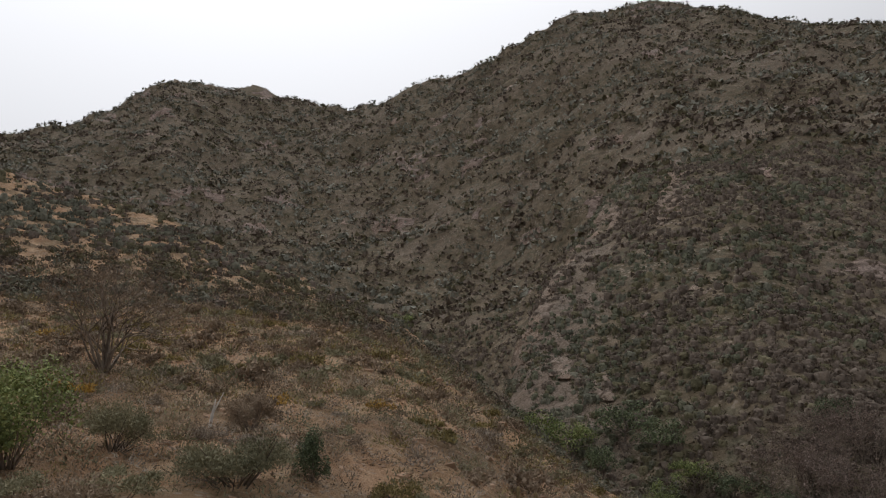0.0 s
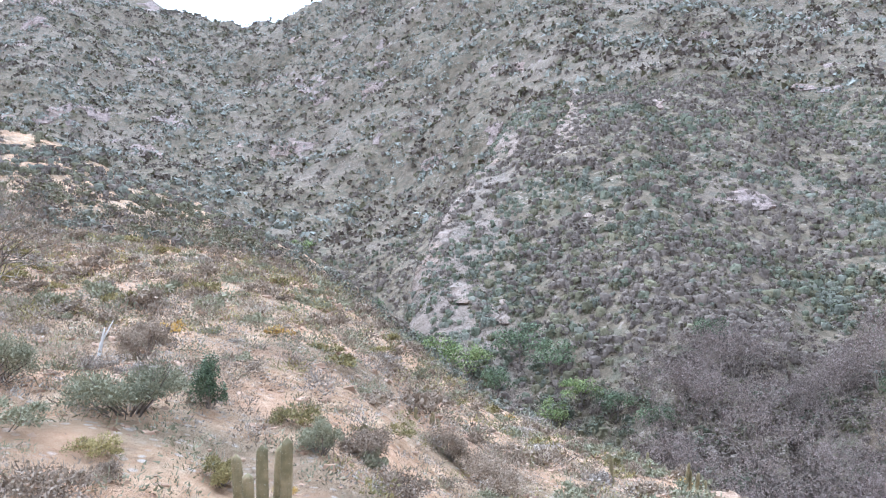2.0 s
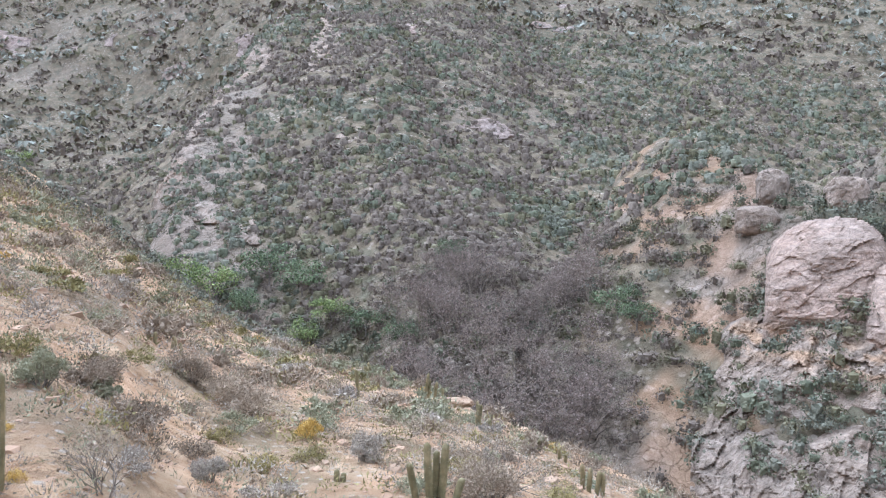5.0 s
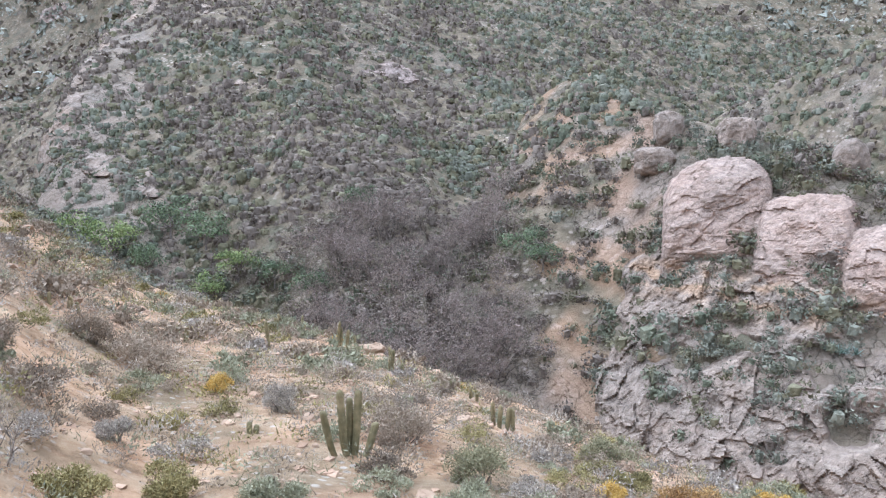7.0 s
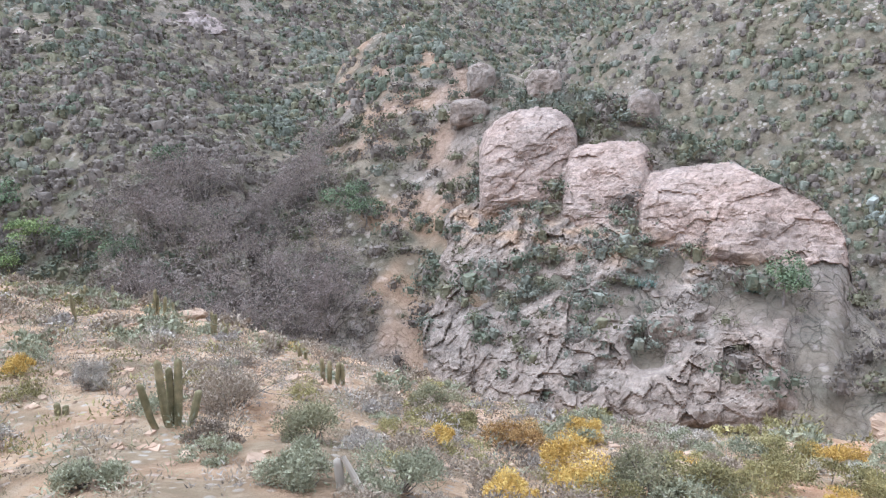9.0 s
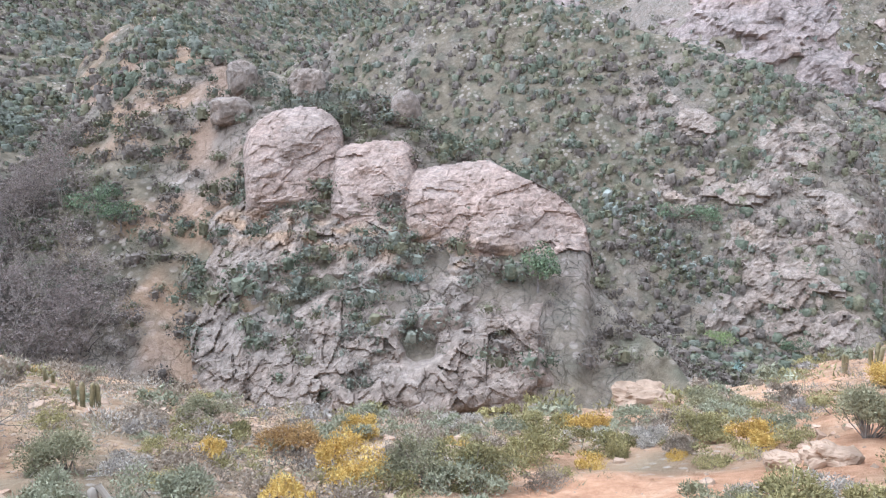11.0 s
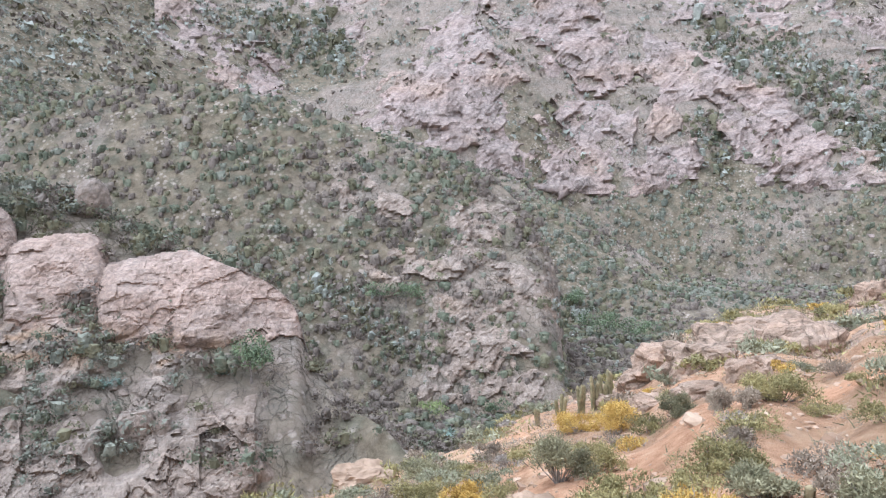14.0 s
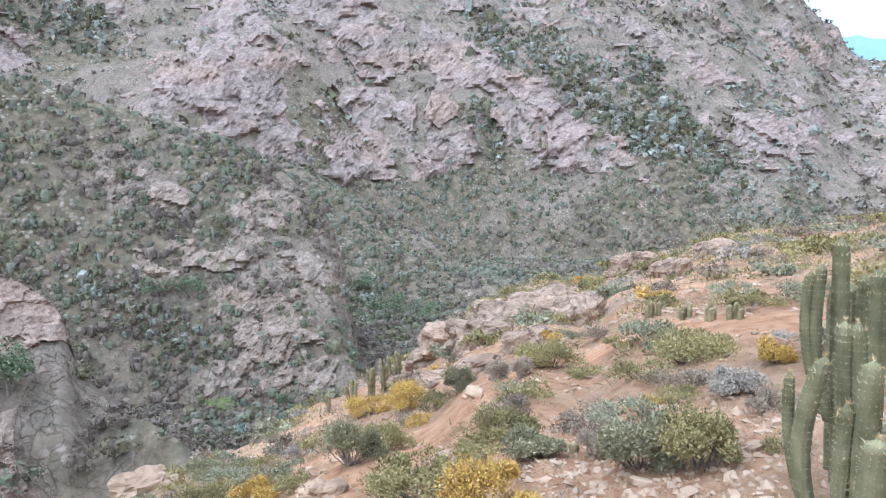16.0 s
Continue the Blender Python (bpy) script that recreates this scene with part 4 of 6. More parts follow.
def rock_skin(az0, az1, el0, el1, fine, r0, r1, layer, cover, relief, bury, lift=0.0):
    """Bare rock standing out of the land: bearings, elevations, distances; sunk where cover falls short. Returns the sheet's points, faces and cover."""
    az, el = np.arange(az0, az1, fine), np.arange(el0, el1, fine)
    hit, crest = sight(az, el, r0, r1)
    A, L = np.meshgrid(az, el)
    L = np.minimum(L, crest[None] - 0.06)
    x, y, z = hit * np.sin(np.radians(A)), hit * np.cos(np.radians(A)), EYE + hit * np.tan(np.radians(L))
    land(x, y, False)
    mine = land.which == layer
    c = np.clip(cover(A, L, x, y, z), 0, 1)
    r = hit - np.where(c > 0, (lift + relief(A, L, x, y, z)) * step(c, 0.1, 0.8), 0) + bury * step(c, 0.5, 0.1)
    r = np.where(mine, r, hit + bury)
    v = np.stack([r * np.sin(np.radians(A)), r * np.cos(np.radians(A)), EYE + r * np.tan(np.radians(L))], -1)
    n = len(az)
    i, j = np.meshgrid(np.arange(len(el) - 1), np.arange(n - 1), indexing="ij")
    f = np.stack([i * n + j, i * n + j + 1, (i + 1) * n + j + 1, (i + 1) * n + j], -1).reshape(-1, 4)
    rf, cf, mf = r.ravel()[f], c.ravel()[f], mine.ravel()[f]
    ok = (rf.max(1) < rf.min(1) * 1.2) & (cf.max(1) > 0.12) & mf.any(1)
    return v.reshape(-1, 3), f[ok], A, L, c


def cut(v, f, name, mat, smooth=False, **attrs):
    """The part of a sheet that the faces f use."""
    used, back = np.unique(f, return_inverse=True)
    me = mesh_of(name, v[used], back.reshape(f.shape), mat, smooth)
    for key, values in attrs.items():
        float_attr(me, key, np.asarray(values).ravel()[used])
    return me


def jointed(*sizes, tall=1.5):
    """Relief of rock split along leaning joints: (size, depth) pairs."""
    def relief(A, L, x, y, z):
        p, q, w = x + 0.35 * z, y - 0.2 * z, z
        p = p + sizes[0][0] * 0.25 * perlin(p / sizes[0][0], q / sizes[0][0], w / sizes[0][0])
        return sum(blocks(p / s, q / s, w / (tall * s), k * 5) * d for k, (s, d) in enumerate(sizes))
    return relief


DOMES = [  # left and right bearing, elevation of the top and of the foot at either side, distance of the face, how far the head rounds off
    (49.7, 56.9, -1.2, -0.2, -9.4, -10.2, 51.0, 2.0), (55.9, 62.4, -3.4, -2.9, -10.8, -12.0, 48.2, 1.5), (61.5, 69.0, -5.2, -4.3, -11.6, -13.0, 46.4, 0.8), (66.2, 76.0, -4.4, -5.4, -12.6, -15.2, 45.6, 2.0)]


def outcrop():
    """The pink rock outcrop across the ravine: rounded domes over a jointed cliff."""
    def cover(A, L, x, y, z):
        n = fbm(x / 5, y / 5, z / 5, 4)
        low = np.interp(A, [45.5, 48, 60, 66, 72, 78], [-19.5, -22.5, -23.5, -22.5, -23, -20])
        rich = np.interp(A, [45.5, 46.5, 48, 58, 61, 66, 70, 76, 78], [0, 0.4, 0.8, 0.75, 0.5, 0.4, 0.3, 0.05, 0.0])
        top = np.interp(A, [46, 47.5, 50, 56, 62, 66, 76], [-10, -8.6, -7.5, -8.5, -9.7, -10.7, -14])
        c = rich + 0.75 * n + 0.22 * np.where(L < -16.5, 1, 0) * (A < 72)
        return c * step(L, low - 1.5, low) * step(L, top + 0.9, top - 0.3)

    rough = jointed((2.6, 0.55), (1.1, 0.3), (0.45, 0.12), tall=2.2)
    v, f, A, L, c = rock_skin(45.2, 78.2, -24.0, 1.2, 0.11, 26, 90, 1, cover, rough, 0.5, 0.8)
    x, y, z = v.T.reshape(3, *A.shape)
    r = np.hypot(x, y)
    px, py = x + 0.4 * perlin(x / 2, y / 2, z / 2), y + 0.4 * perlin(x / 2, y / 2, z / 2 + 7)
    lump = fbm(x / 3.2, y / 3.2, z / 3.2, 3) * 0.3 + blocks(px / 2.4, py / 2.4, z / 1.3, 2) * 0.2 + blocks(px / 0.9, py / 0.9, z / 0.45, 4) * 0.1 + fbm(x / 0.5, y / 0.5, z / 0.3, 2) * 0.05
    own = r < 75
    r = np.minimum(r, np.where(own, 75, 55))
    which = np.zeros(A.shape, int)
    for k, (a0, a1, t0, t1, b0, b1, face, drop) in enumerate(DOMES):
        wave = 0.25 * fbm(A / 1.3, L / 1.3, 0 * A + k, 3)
        s = (A - a0) / (a1 - a0)
        u = np.abs(2 * s - 1)
        top, foot = t0 + (t1 - t0) * s, b0 + (b1 - b0) * s + wave
        top = top - drop * u ** (3.4 if k == 0 else 6.0) + 0.5 * wave
        t = (L - foot) / (top - foot)
        inside = (u < 1) & (t > 0) & (t < 1)
        body = face - lump + 3.0 * t + 0.9 * step(t, 0.3, 0.0) + 1.3 * (1 - np.sqrt(np.clip(1 - np.clip(u, 0, 1) ** 9, 0, 1))) + 3.4 * (1 - np.sqrt(np.clip(1 - np.clip(t, 0, 1) ** 3, 0, 1)))
        take = inside & (body < r)
        which = np.where(take, k + 1, which)
        r = np.where(take, body, r)
    # the ground behind the domes stays under the scrub
    b = np.radians(A)
    v = np.stack([r * np.sin(b), r * np.cos(b), EYE + r * np.tan(np.radians(L))], -1).reshape(-1, 3)
    n = A.shape[1]
    i, j = np.meshgrid(np.arange(A.shape[0] - 1), np.arange(n - 1), indexing="ij")
    f = np.stack([i * n + j, i * n + j + 1, (i + 1) * n + j + 1, (i + 1) * n + j], -1).reshape(-1, 4)
    of = which.ravel()[f].max(1)
    bare = (c.ravel()[f].max(1) > 0.12) & own.ravel()[f].all(1)
    belt = np.interp(A, [50, 56, 62, 70, 76], [-9.2, -10.2, -11.0, -12.4, -14.2])
    rust = np.exp(-(((L - belt) / 1.3) ** 2)) * step(fbm(A / 1.6, L / 0.9, 0 * A + 4, 4), -0.25, 0.35)
    thing = tagged(new("rock_outcrop"), "great pinkish-grey rock outcrop with rounded domes over a jointed cliff", "rock")
    part("cliff", cut(v, f[(of == 0) & bare], "cliff", M_CLIFF, rust=rust), thing, "jointed grey rock face")
    for k in range(len(DOMES)):
        part("rock_dome", cut(v, f[of == k + 1], "rock_dome", M_DOME, rust=rust), thing, "rounded pinkish rock dome")


outcrop()


def near_line(A, L, line, wide):
    """1 on a line of (bearing, elevation, width), falling off to its sides."""
    best = np.zeros(A.shape)
    for (a0, e0, w0), (a1, e1, w1) in zip(line[:-1], line[1:]):
        da, de = a1 - a0, e1 - e0
        t = np.clip(((A - a0) * da + (L - e0) * de) / (da * da + de * de), 0, 1)
        w = (w0 + (w1 - w0) * t) * wide
        best = np.maximum(best, np.exp(-(((A - a0 - t * da) ** 2 + (L - e0 - t * de) ** 2) / w**2)))
    return best


RIB_LINE = [(5.0, -1.0, 0.7), (7.4, 3.2, 0.9), (9.6, 7.2, 1.1), (11.2, 11.6, 1.6), (13.6, 14.0, 1.0), (16.5, 16.2, 0.9)]
RIB_BLOCKS = [[(16.6, 10.2, 1.1), (17.8, 11.6, 1.2)], [(17.2, 14.4, 1.5), (22.0, 15.4, 1.0)], [(8.6, -0.8, 0.9), (9.6, -1.4, 0.9)], [(11.8, -2.4, 0.9), (12.4, -3.4, 0.6)], [(10.8, 10.6, 1.3), (13.0, 10.2, 0.8)]]
GULLIES = [  # scrub-filled clefts of the great cliff
    [(104.6, 10.8, 1.2), (111.4, 7.2, 1.8), (115.6, 3.4, 1.6), (119.6, 0.4, 1.4)], [(89.6, 12.4, 0.5), (92.4, 9.4, 0.6), (94.0, 6.4, 0.4), (95.6, 2.8, 0.5)], [(116.6, 7.6, 0.7), (121.4, 1.2, 0.8), (123.4, -2.0, 1.8)],
    [(105.4, 4.6, 0.9), (106.6, 1.6, 1.3)], [(72.0, 12.0, 2.2), (79.0, 9.6, 1.4)], [(114.0, 11.6, 0.6), (124.0, 8.4, 0.7)], [(100.4, 10.0, 0.35), (101.4, 5.4, 0.35), (100.8, 1.6, 0.4)]]


def great_cliff():
    def cover(A, L, x, y, z):
        base = np.interp(A, [68, 79, 84, 90, 96, 101.6, 104, 106, 110, 117, 121, 124, 128, 133], [9, 5.0, 3.6, 1.2, 1.2, -0.4, 1.8, 2.2, 0.2, 0.2, -1.0, -1.6, -1.8, -3])
        n = fbm(x / 24, y / 24, z / 14, 4)
        fine = fbm(x / 7, y / 7, z / 4, 3)
        g = sum(near_line(A + 0.35 * n, L + 0.35 * n, line, 1.0) for line in GULLIES)
        c = 0.95 + 0.6 * n + 0.4 * fine - 1.4 * g - 0.3 * step(A, 116, 122) * step(L, 9, 5)
        return c * step(L + 0.9 * n, base - 2.6, base + 0.8) + 0.34 * step(fine + n, 0.35, 0.7)

    joint = jointed((20, 2.6), (8, 1.5), (3.4, 0.8), tall=2.4)
    def relief(A, L, x, y, z):
        beds = (z + 4 * fbm(x / 40, y / 40, z / 40, 3)) / 9.0
        return joint(A, L, x, y, z) + 3.5 * fbm(A / 4.5, L / 14, 0 * A, 3) + 1.2 * np.abs((beds % 1.0) - 0.5)

    v, f, A, L, c = rock_skin(66, 136, -6, 24.5, 0.21, 150, 520, 5, cover, relief, 3.0, 0.4)
    tagged(new("great_cliff", cut(v, f, "great_cliff", M_FAR_ROCK, rust=0.35 * step(fbm(A / 6, L / 3, 0 * A, 3), 0, 0.6))), "pinkish-grey bedded cliffs of the mountain across the valley", "cliff", kind="structure")


def other_crags():
    def rib(A, L, x, y, z):
        n = fbm(x / 7, y / 7, z / 7, 4)
        return (1.35 * np.maximum(near_line(A, L, RIB_LINE, 1.0), sum(near_line(A, L, b, 1.0) for b in RIB_BLOCKS)) - 0.3 + 0.85 * n)

    def spur(A, L, x, y, z):
        n = fbm(x / 9, y / 9, z / 9, 4)
        side = step(A + 0.35 * L, 77, 84) * step(L, 1.0, -3.0)
        return 0.72 * side + 0.9 * near_line(A, L, [(79.0, -5.6, 1.3), (82.0, -6.4, 1.5)], 1.0) + 0.85 * n - 0.12

    def hills(A, L, x, y, z):
        n = fbm(x / 30, y / 30, z / 22, 4) + 0.5 * fbm(x / 9, y / 9, z / 8, 3)
        return 1.3 * n - 0.35 + 0.7 * near_line(A, L, [(-19.5, 10.8, 1.8), (-14.0, 9.6, 1.4)], 1.0) + 0.5 * near_line(A, L, [(-2.0, 14.0, 2.4), (3.0, 15.0, 1.6)], 1.0) + 0.8 * near_line(A, L, [(-15.4, 19.2, 0.4), (-10.8, 18.7, 0.4)], 1.0)

    def knoll(A, L, x, y, z):
        n = fbm(x / 3.5, y / 3.5, z / 3.5, 4)
        low = np.interp(A, [93, 97, 104, 112, 117, 121], [-17.5, -15.8, -13.2, -12.2, -10.2, -7.5])
        return (0.8 + 0.8 * n) * step(L, low - 0.5, low + 0.5) * step(A, 93, 97) * step(A, 121, 115)

    mid = jointed((4.0, 0.8), (1.7, 0.5), (0.8, 0.22), tall=2.0)
    for words, args in (("pale jointed rock rib climbing the scrub slope", (2.5, 25.5, -5, 18, 0.17, 60, 420, 4, rib, mid, 2.0, 0.7)), ("pale stony rock slabs on the side of the spur", (75, 97, -17, 2.5, 0.17, 70, 160, 2, spur, mid, 1.6, 0.3)),
                        ("pale rock patches on the mountain slopes", (-32, 36, 1, 25.4, 0.25, 120, 620, 5, hills, jointed((12, 1.4), (5, 0.9), (2.4, 0.5)), 2.2, 0.5)),
                        ("broken pinkish bedrock knoll on the edge of the hillside", (92.5, 122, -18, -3.6, 0.12, 14, 60, 0, knoll, jointed((3.0, 0.75), (1.2, 0.4), (0.5, 0.16)), 0.6, 0.15))):
        v, f, A, L, c = rock_skin(*args)
        near = args[7] == 0
        ob = new("bedrock", cut(v, f, "bedrock", M_KNOLL if near else M_CLIFF if args[7] in (2, 4) else M_FAR_ROCK, rust=(0.6 if near else 0.25) * step(fbm(A / 3, L / 2, 0 * A, 3), 0, 0.6)))
        tagged(ob, words, "rock", kind="structure")


great_cliff()
other_crags()


def slope_rubble():
    """Low angular pieces of bedrock showing through the soil of the near slope."""
    cube = np.array([(i, j, k) for k in (-1, 1) for j in (-1, 1) for i in (-1, 1)], float)
    quads = np.array([(0, 2, 3, 1), (4, 5, 7, 6), (0, 1, 5, 4), (2, 6, 7, 3), (0, 4, 6, 2), (1, 3, 7, 5)])
    g = np.random.default_rng(97)
    n = 18000
    r, az = np.sqrt(g.uniform(4.5**2, 42**2, n)), np.radians(g.uniform(-34, 137, n))
    x, y = r * np.sin(az), r * np.cos(az)
    z, near, rocky = land(x, y)
    s = (near > 0.6) & (path_distance(x, y) > 0.5) & (fbm(x / 2.5, y / 2.5, 0 * x + 3, 3) + 0.25 * rocky > g.normal(0.08, 0.16, n))
    m = s.sum()
    size = np.minimum(0.12, 0.02 + g.exponential(0.028, m)) * (0.7 + r[s] / 30)
    v = cube[None] + g.normal(size=(m, 8, 3)) * 0.3
    v[:, 4:, :2] *= 0.8
    v *= (size[:, None] * np.stack([g.uniform(0.6, 1.1, m), g.uniform(0.6, 1.1, m), g.uniform(0.25, 0.5, m)], -1))[:, None]
    turn = g.uniform(0, 6.28, m)
    c, q = np.cos(turn)[:, None], np.sin(turn)[:, None]
    v = np.stack([v[..., 0] * c - v[..., 1] * q, v[..., 0] * q + v[..., 1] * c, v[..., 2]], -1)
    v += np.stack([x[s], y[s], z[s] - 0.05 * size], -1)[:, None]
    f = (quads[None] + (np.arange(m) * 8)[:, None, None]).reshape(-1, 4)
    tagged(new("rubble", mesh_of("rubble", v.reshape(-1, 3), f, M_RUBBLE)), "pinkish-tan broken bedrock pieces in the soil of the slope", "stones", kind="stuff")


slope_rubble()

# ---- trees in the bottom of the ravine ----
GREENS = [  # bearing, foot's elevation, height, half-width, dark
    (7.4, -7.4, 5.0, 3.2, 0), (9.6, -8.0, 5.0, 3.6, 0), (13.4, -6.8, 5.2, 3.8, 1), (15.8, -7.4, 4.4, 3.0, 1), (11.8, -9.2, 3.8, 2.4, 1), (18.0, -9.8, 3.6, 2.4, 0), (20.6, -10.6, 3.2, 2.6, 1), (15.6, -11.4, 3.2, 2.0, 0),
    (-2.9, 1.2, 6.5, 4.4, 0), (0.6, -2.6, 6.0, 3.6, 0), (2.4, -3.0, 5.0, 3.0, 1), (27.2, -5.2, 3.4, 2.0, 1), (39.6, -8.6, 3.2, 2.6, 1), (41.0, -9.4, 2.6, 2.0, 1), (5.4, -6.4, 4.0, 2.6, 1), (23.5, -11.5, 3.0, 2.4, 1),
    (71.8, -14.4, 3.2, 1.5, 1), (85.5, -17.6, 2.6, 2.0, 0), (90.5, -17.4, 2.4, 1.8, 1), (83.5, -9.5, 3.5, 3.0, 1), (81.5, -9.0, 3.2, 2.6, 1), (98.0, -11.5, 5.5, 4.0, 1), (100.5, -11.8, 5.0, 4.4, 1), (96.6, -9.4, 4.5, 3.0, 1)]


def ravine_trees():
    g = np.random.default_rng(21)
    for az, el, tall, width, dark in GREENS:
        t = tree("ravine_tree", ("dark green" if dark else "bright green") + " broad-leaved tree crowded in the ravine bottom", g, M_DARKLEAF if dark else M_LEAF, tall, width, 1700, 0.022 * tall)
        x, y, z = spot(az, meet(az, el, max(30.0, 1.12 * float(curve(np.array([az]), HILLSIDE)[1][0]))))
        t.matrix_basis = pose(x, y, z)


ravine_trees()


def rosette(g, label, size):
    """A clump of stiff bluish sword leaves."""
    thing = tagged(new("bluish_puya"), label, "shrub")
    pieces = []
    for k in range(9):
        c = np.array([*(g.normal(size=2) * 0.4 * size), 0.0])
        for j in range(34):
            d = g.normal(size=3)
            d[2] = abs(d[2]) + 0.25
            d /= np.linalg.norm(d)
            side = np.cross(d, (0, 0, 1.0))
            side /= np.linalg.norm(side) + 1e-9
            w, ln = 0.018 * size, size * g.uniform(0.35, 0.6)
            mid, tip = c + d * ln * 0.55, c + d * ln - np.array([0, 0, 0.08 * size])
            pieces.append((np.array([c - side * w, c + side * w, mid + side * w * 0.8, mid - side * w * 0.8, tip]), [[0, 1, 2, 3], [3, 2, 4]]))
    part("leaf_rosette", mesh_of("leaf_rosette", *join(pieces), M_PUYA), thing)
    return thing


def rosettes():
    g = np.random.default_rng(25)
    for az, el, size in ((61.5, -13.6, 1.3), (66.5, -3.6, 1.2), (50.2, -10.0, 0.9), (70.0, -13.6, 0.8), (37.8, -6.2, 1.1), (86.8, -18.6, 1.8), (45.6, -9.2, 0.8), (38.0, -20.4, 0.35), (53.5, -12.8, 0.8)):
        x, y, z = spot(az, meet(az, el, 12))
        rosette(g, "bluish-green spiky puya rosettes among the rocks", size).matrix_basis = pose(x, y, z - 0.05)


rosettes()


def thicket():
    g = np.random.default_rng(22)
    kinds = [dry_bush("bare_tree", "leafless purplish-brown tree in a dense thicket", g, 2.2, 4.2, 6, 3, 480, M_THICKET) for _ in range(3)]
    places = []
    for k in range(95):
        az, r = g.uniform(23, 38.5), g.uniform(44, 72)
        places.append((az, r, g.uniform(0, 360), g.uniform(0.55, 1.05)))
    for k, (az, r, turn, size) in enumerate(places):
        t = kinds[k] if k < 3 else copy_thing(kinds[k % 3], Matrix())
        tagged(t, group="thicket of bare trees")
        t.scale = (1, 1, 1)
        stand(t, az, r, turn, size)


thicket()

# ---- cacti ----
gc = np.random.default_rng(31)
CACTUS = "grey-green ribbed columnar cactus with pale spines on stony ground"
stand(cactus(CACTUS, gc, [(1.0, -0.02, 0, -0.02, 0, 0), (0.92, -0.17, 0.05, -0.08, 0, 0.0), (0.82, -0.10, -0.12, -0.03, -0.05, 0), (1.05, 0.14, 0.02, 0.02, 0, 0), (0.95, 0.07, 0.14, 0.02, 0.05, 0), (0.5, -0.30, 0.0, -0.05, 0, 0.10),
                         (0.26, -0.08, -0.26, 0, -0.02, 0), (0.3, 0.04, -0.24, 0, -0.03, 0)], 0.037, 900, 0.016), -5.0, meet(-5.2, -19.2), 0, 1.12, 0.05)
stand(cactus("thin yellow-grey columnar cactus growing out of a dry bush", gc, [(1.0, 0, 0, -0.06, 0, 0.05), (0.95, 0.06, 0, 0.06, 0, 0.03), (0.75, -0.1, 0.06, -0.16, 0, 0.06), (0.85, 0.04, 0.07, 0.02, 0, 0), (0.5, 0.14, -0.06, 0.16, 0, 0.06)], 0.038, 160, 0.02), 26.1, meet(26.1, -22.9))
CLUMP = [  # tip's bearing and elevation, foot's bearing, distance, radius, foot's height
    (128.75, -7.5, 129.7, 4.5, 0.036, 0.55), (129.45, -7.0, 130.1, 4.5, 0.038, 0.5), (130.55, -5.1, 130.75, 4.6, 0.053, 0.0), (131.25, -8.2, 131.15, 4.9, 0.052, 0.0), (131.95, -7.5, 131.9, 4.8, 0.043, 0.0), (132.85, -7.1, 132.7, 4.4, 0.056, 0.0), (130.1, -8.6, 130.2, 4.9, 0.033, 0.0),
    (130.95, -10.7, 131.2, 4.1, 0.049, 0.1), (131.7, -10.8, 132.0, 4.1, 0.052, 0.1), (127.6, -14.5, 129.6, 3.75, 0.031, 0.16), (129.85, -13.2, 131.1, 3.7, 0.05, 0.0), (132.75, -13.2, 132.3, 3.6, 0.059, 0.1), (131.35, -16.2, 131.3, 3.6, 0.046, 0.0), (132.5, -16.6, 132.2, 3.6, 0.046, 0.0),
    (133.2, -18.2, 132.9, 3.35, 0.063, 0.0), (134.4, -9.5, 134.2, 4.2, 0.052, 0.0), (135.0, -14.0, 134.6, 3.7, 0.056, 0.0)]


def big_cactus():
    g = np.random.default_rng(33)
    thing = tagged(new("columnar_cactus"), "large grey-green columnar cactus clump with orange-tipped spiny columns", "cactus")
    a0, r0 = 131.5, 4.0
    bx, by, bz = spot(a0, r0)
    for az, el, foot, r, radius, lift in CLUMP:
        x0, x1 = r * math.tan(radians(foot - a0)), r * math.tan(radians(az - a0))
        gx, gy, gz = spot(foot, r)
        z0 = gz - bz - 0.12 + lift
        tall = EYE + r * math.tan(radians(el)) - bz - z0
        v, f = ribbed_column(g, tall, radius * 0.72, (x1 - x0, 0.0), 13, 30, (x0, r - r0, z0), 0.0)
        if lift > 0.15 or el < -12:
            s = (v[:, 2] - z0) / tall
            v[:, 0] -= (0.05 if lift > 0.15 else 0.13 if az < 130.0 else 0.02) * np.sin(np.clip(s, 0, 1) * math.pi)
        col = part("column", mesh_of("column", v, f, M_CACTUS_DARK, True), thing)
        sv, sf = spines_of(g, v, 13, 30, int(3200 * tall), 0.008)
        # the crown of each column bristles
        top = v.reshape(-1, 26, 3)[-4:].reshape(-1, 3)
        p = top[g.integers(0, len(top), 260)]
        d = g.normal(size=(260, 3)) * 0.6 + np.array([0, 0, 0.7])
        w = g.normal(size=(260, 3)) * 0.0011
        tv = np.stack([p - w, p + w, p + d * 0.016], 1).reshape(-1, 3)
        tagged(part("spine_coat", mesh_of("spine_coat", sv, sf, M_SPINE), col), kind="stuff")
        tagged(part("tip_bristle", mesh_of("tip_bristle", tv, np.arange(780).reshape(-1, 3), M_CROWN), col), "yellow-orange tip spines", kind="stuff")
    thing.matrix_basis = pose(bx + 0.195, by - 0.043, bz, 0, 0, -a0)


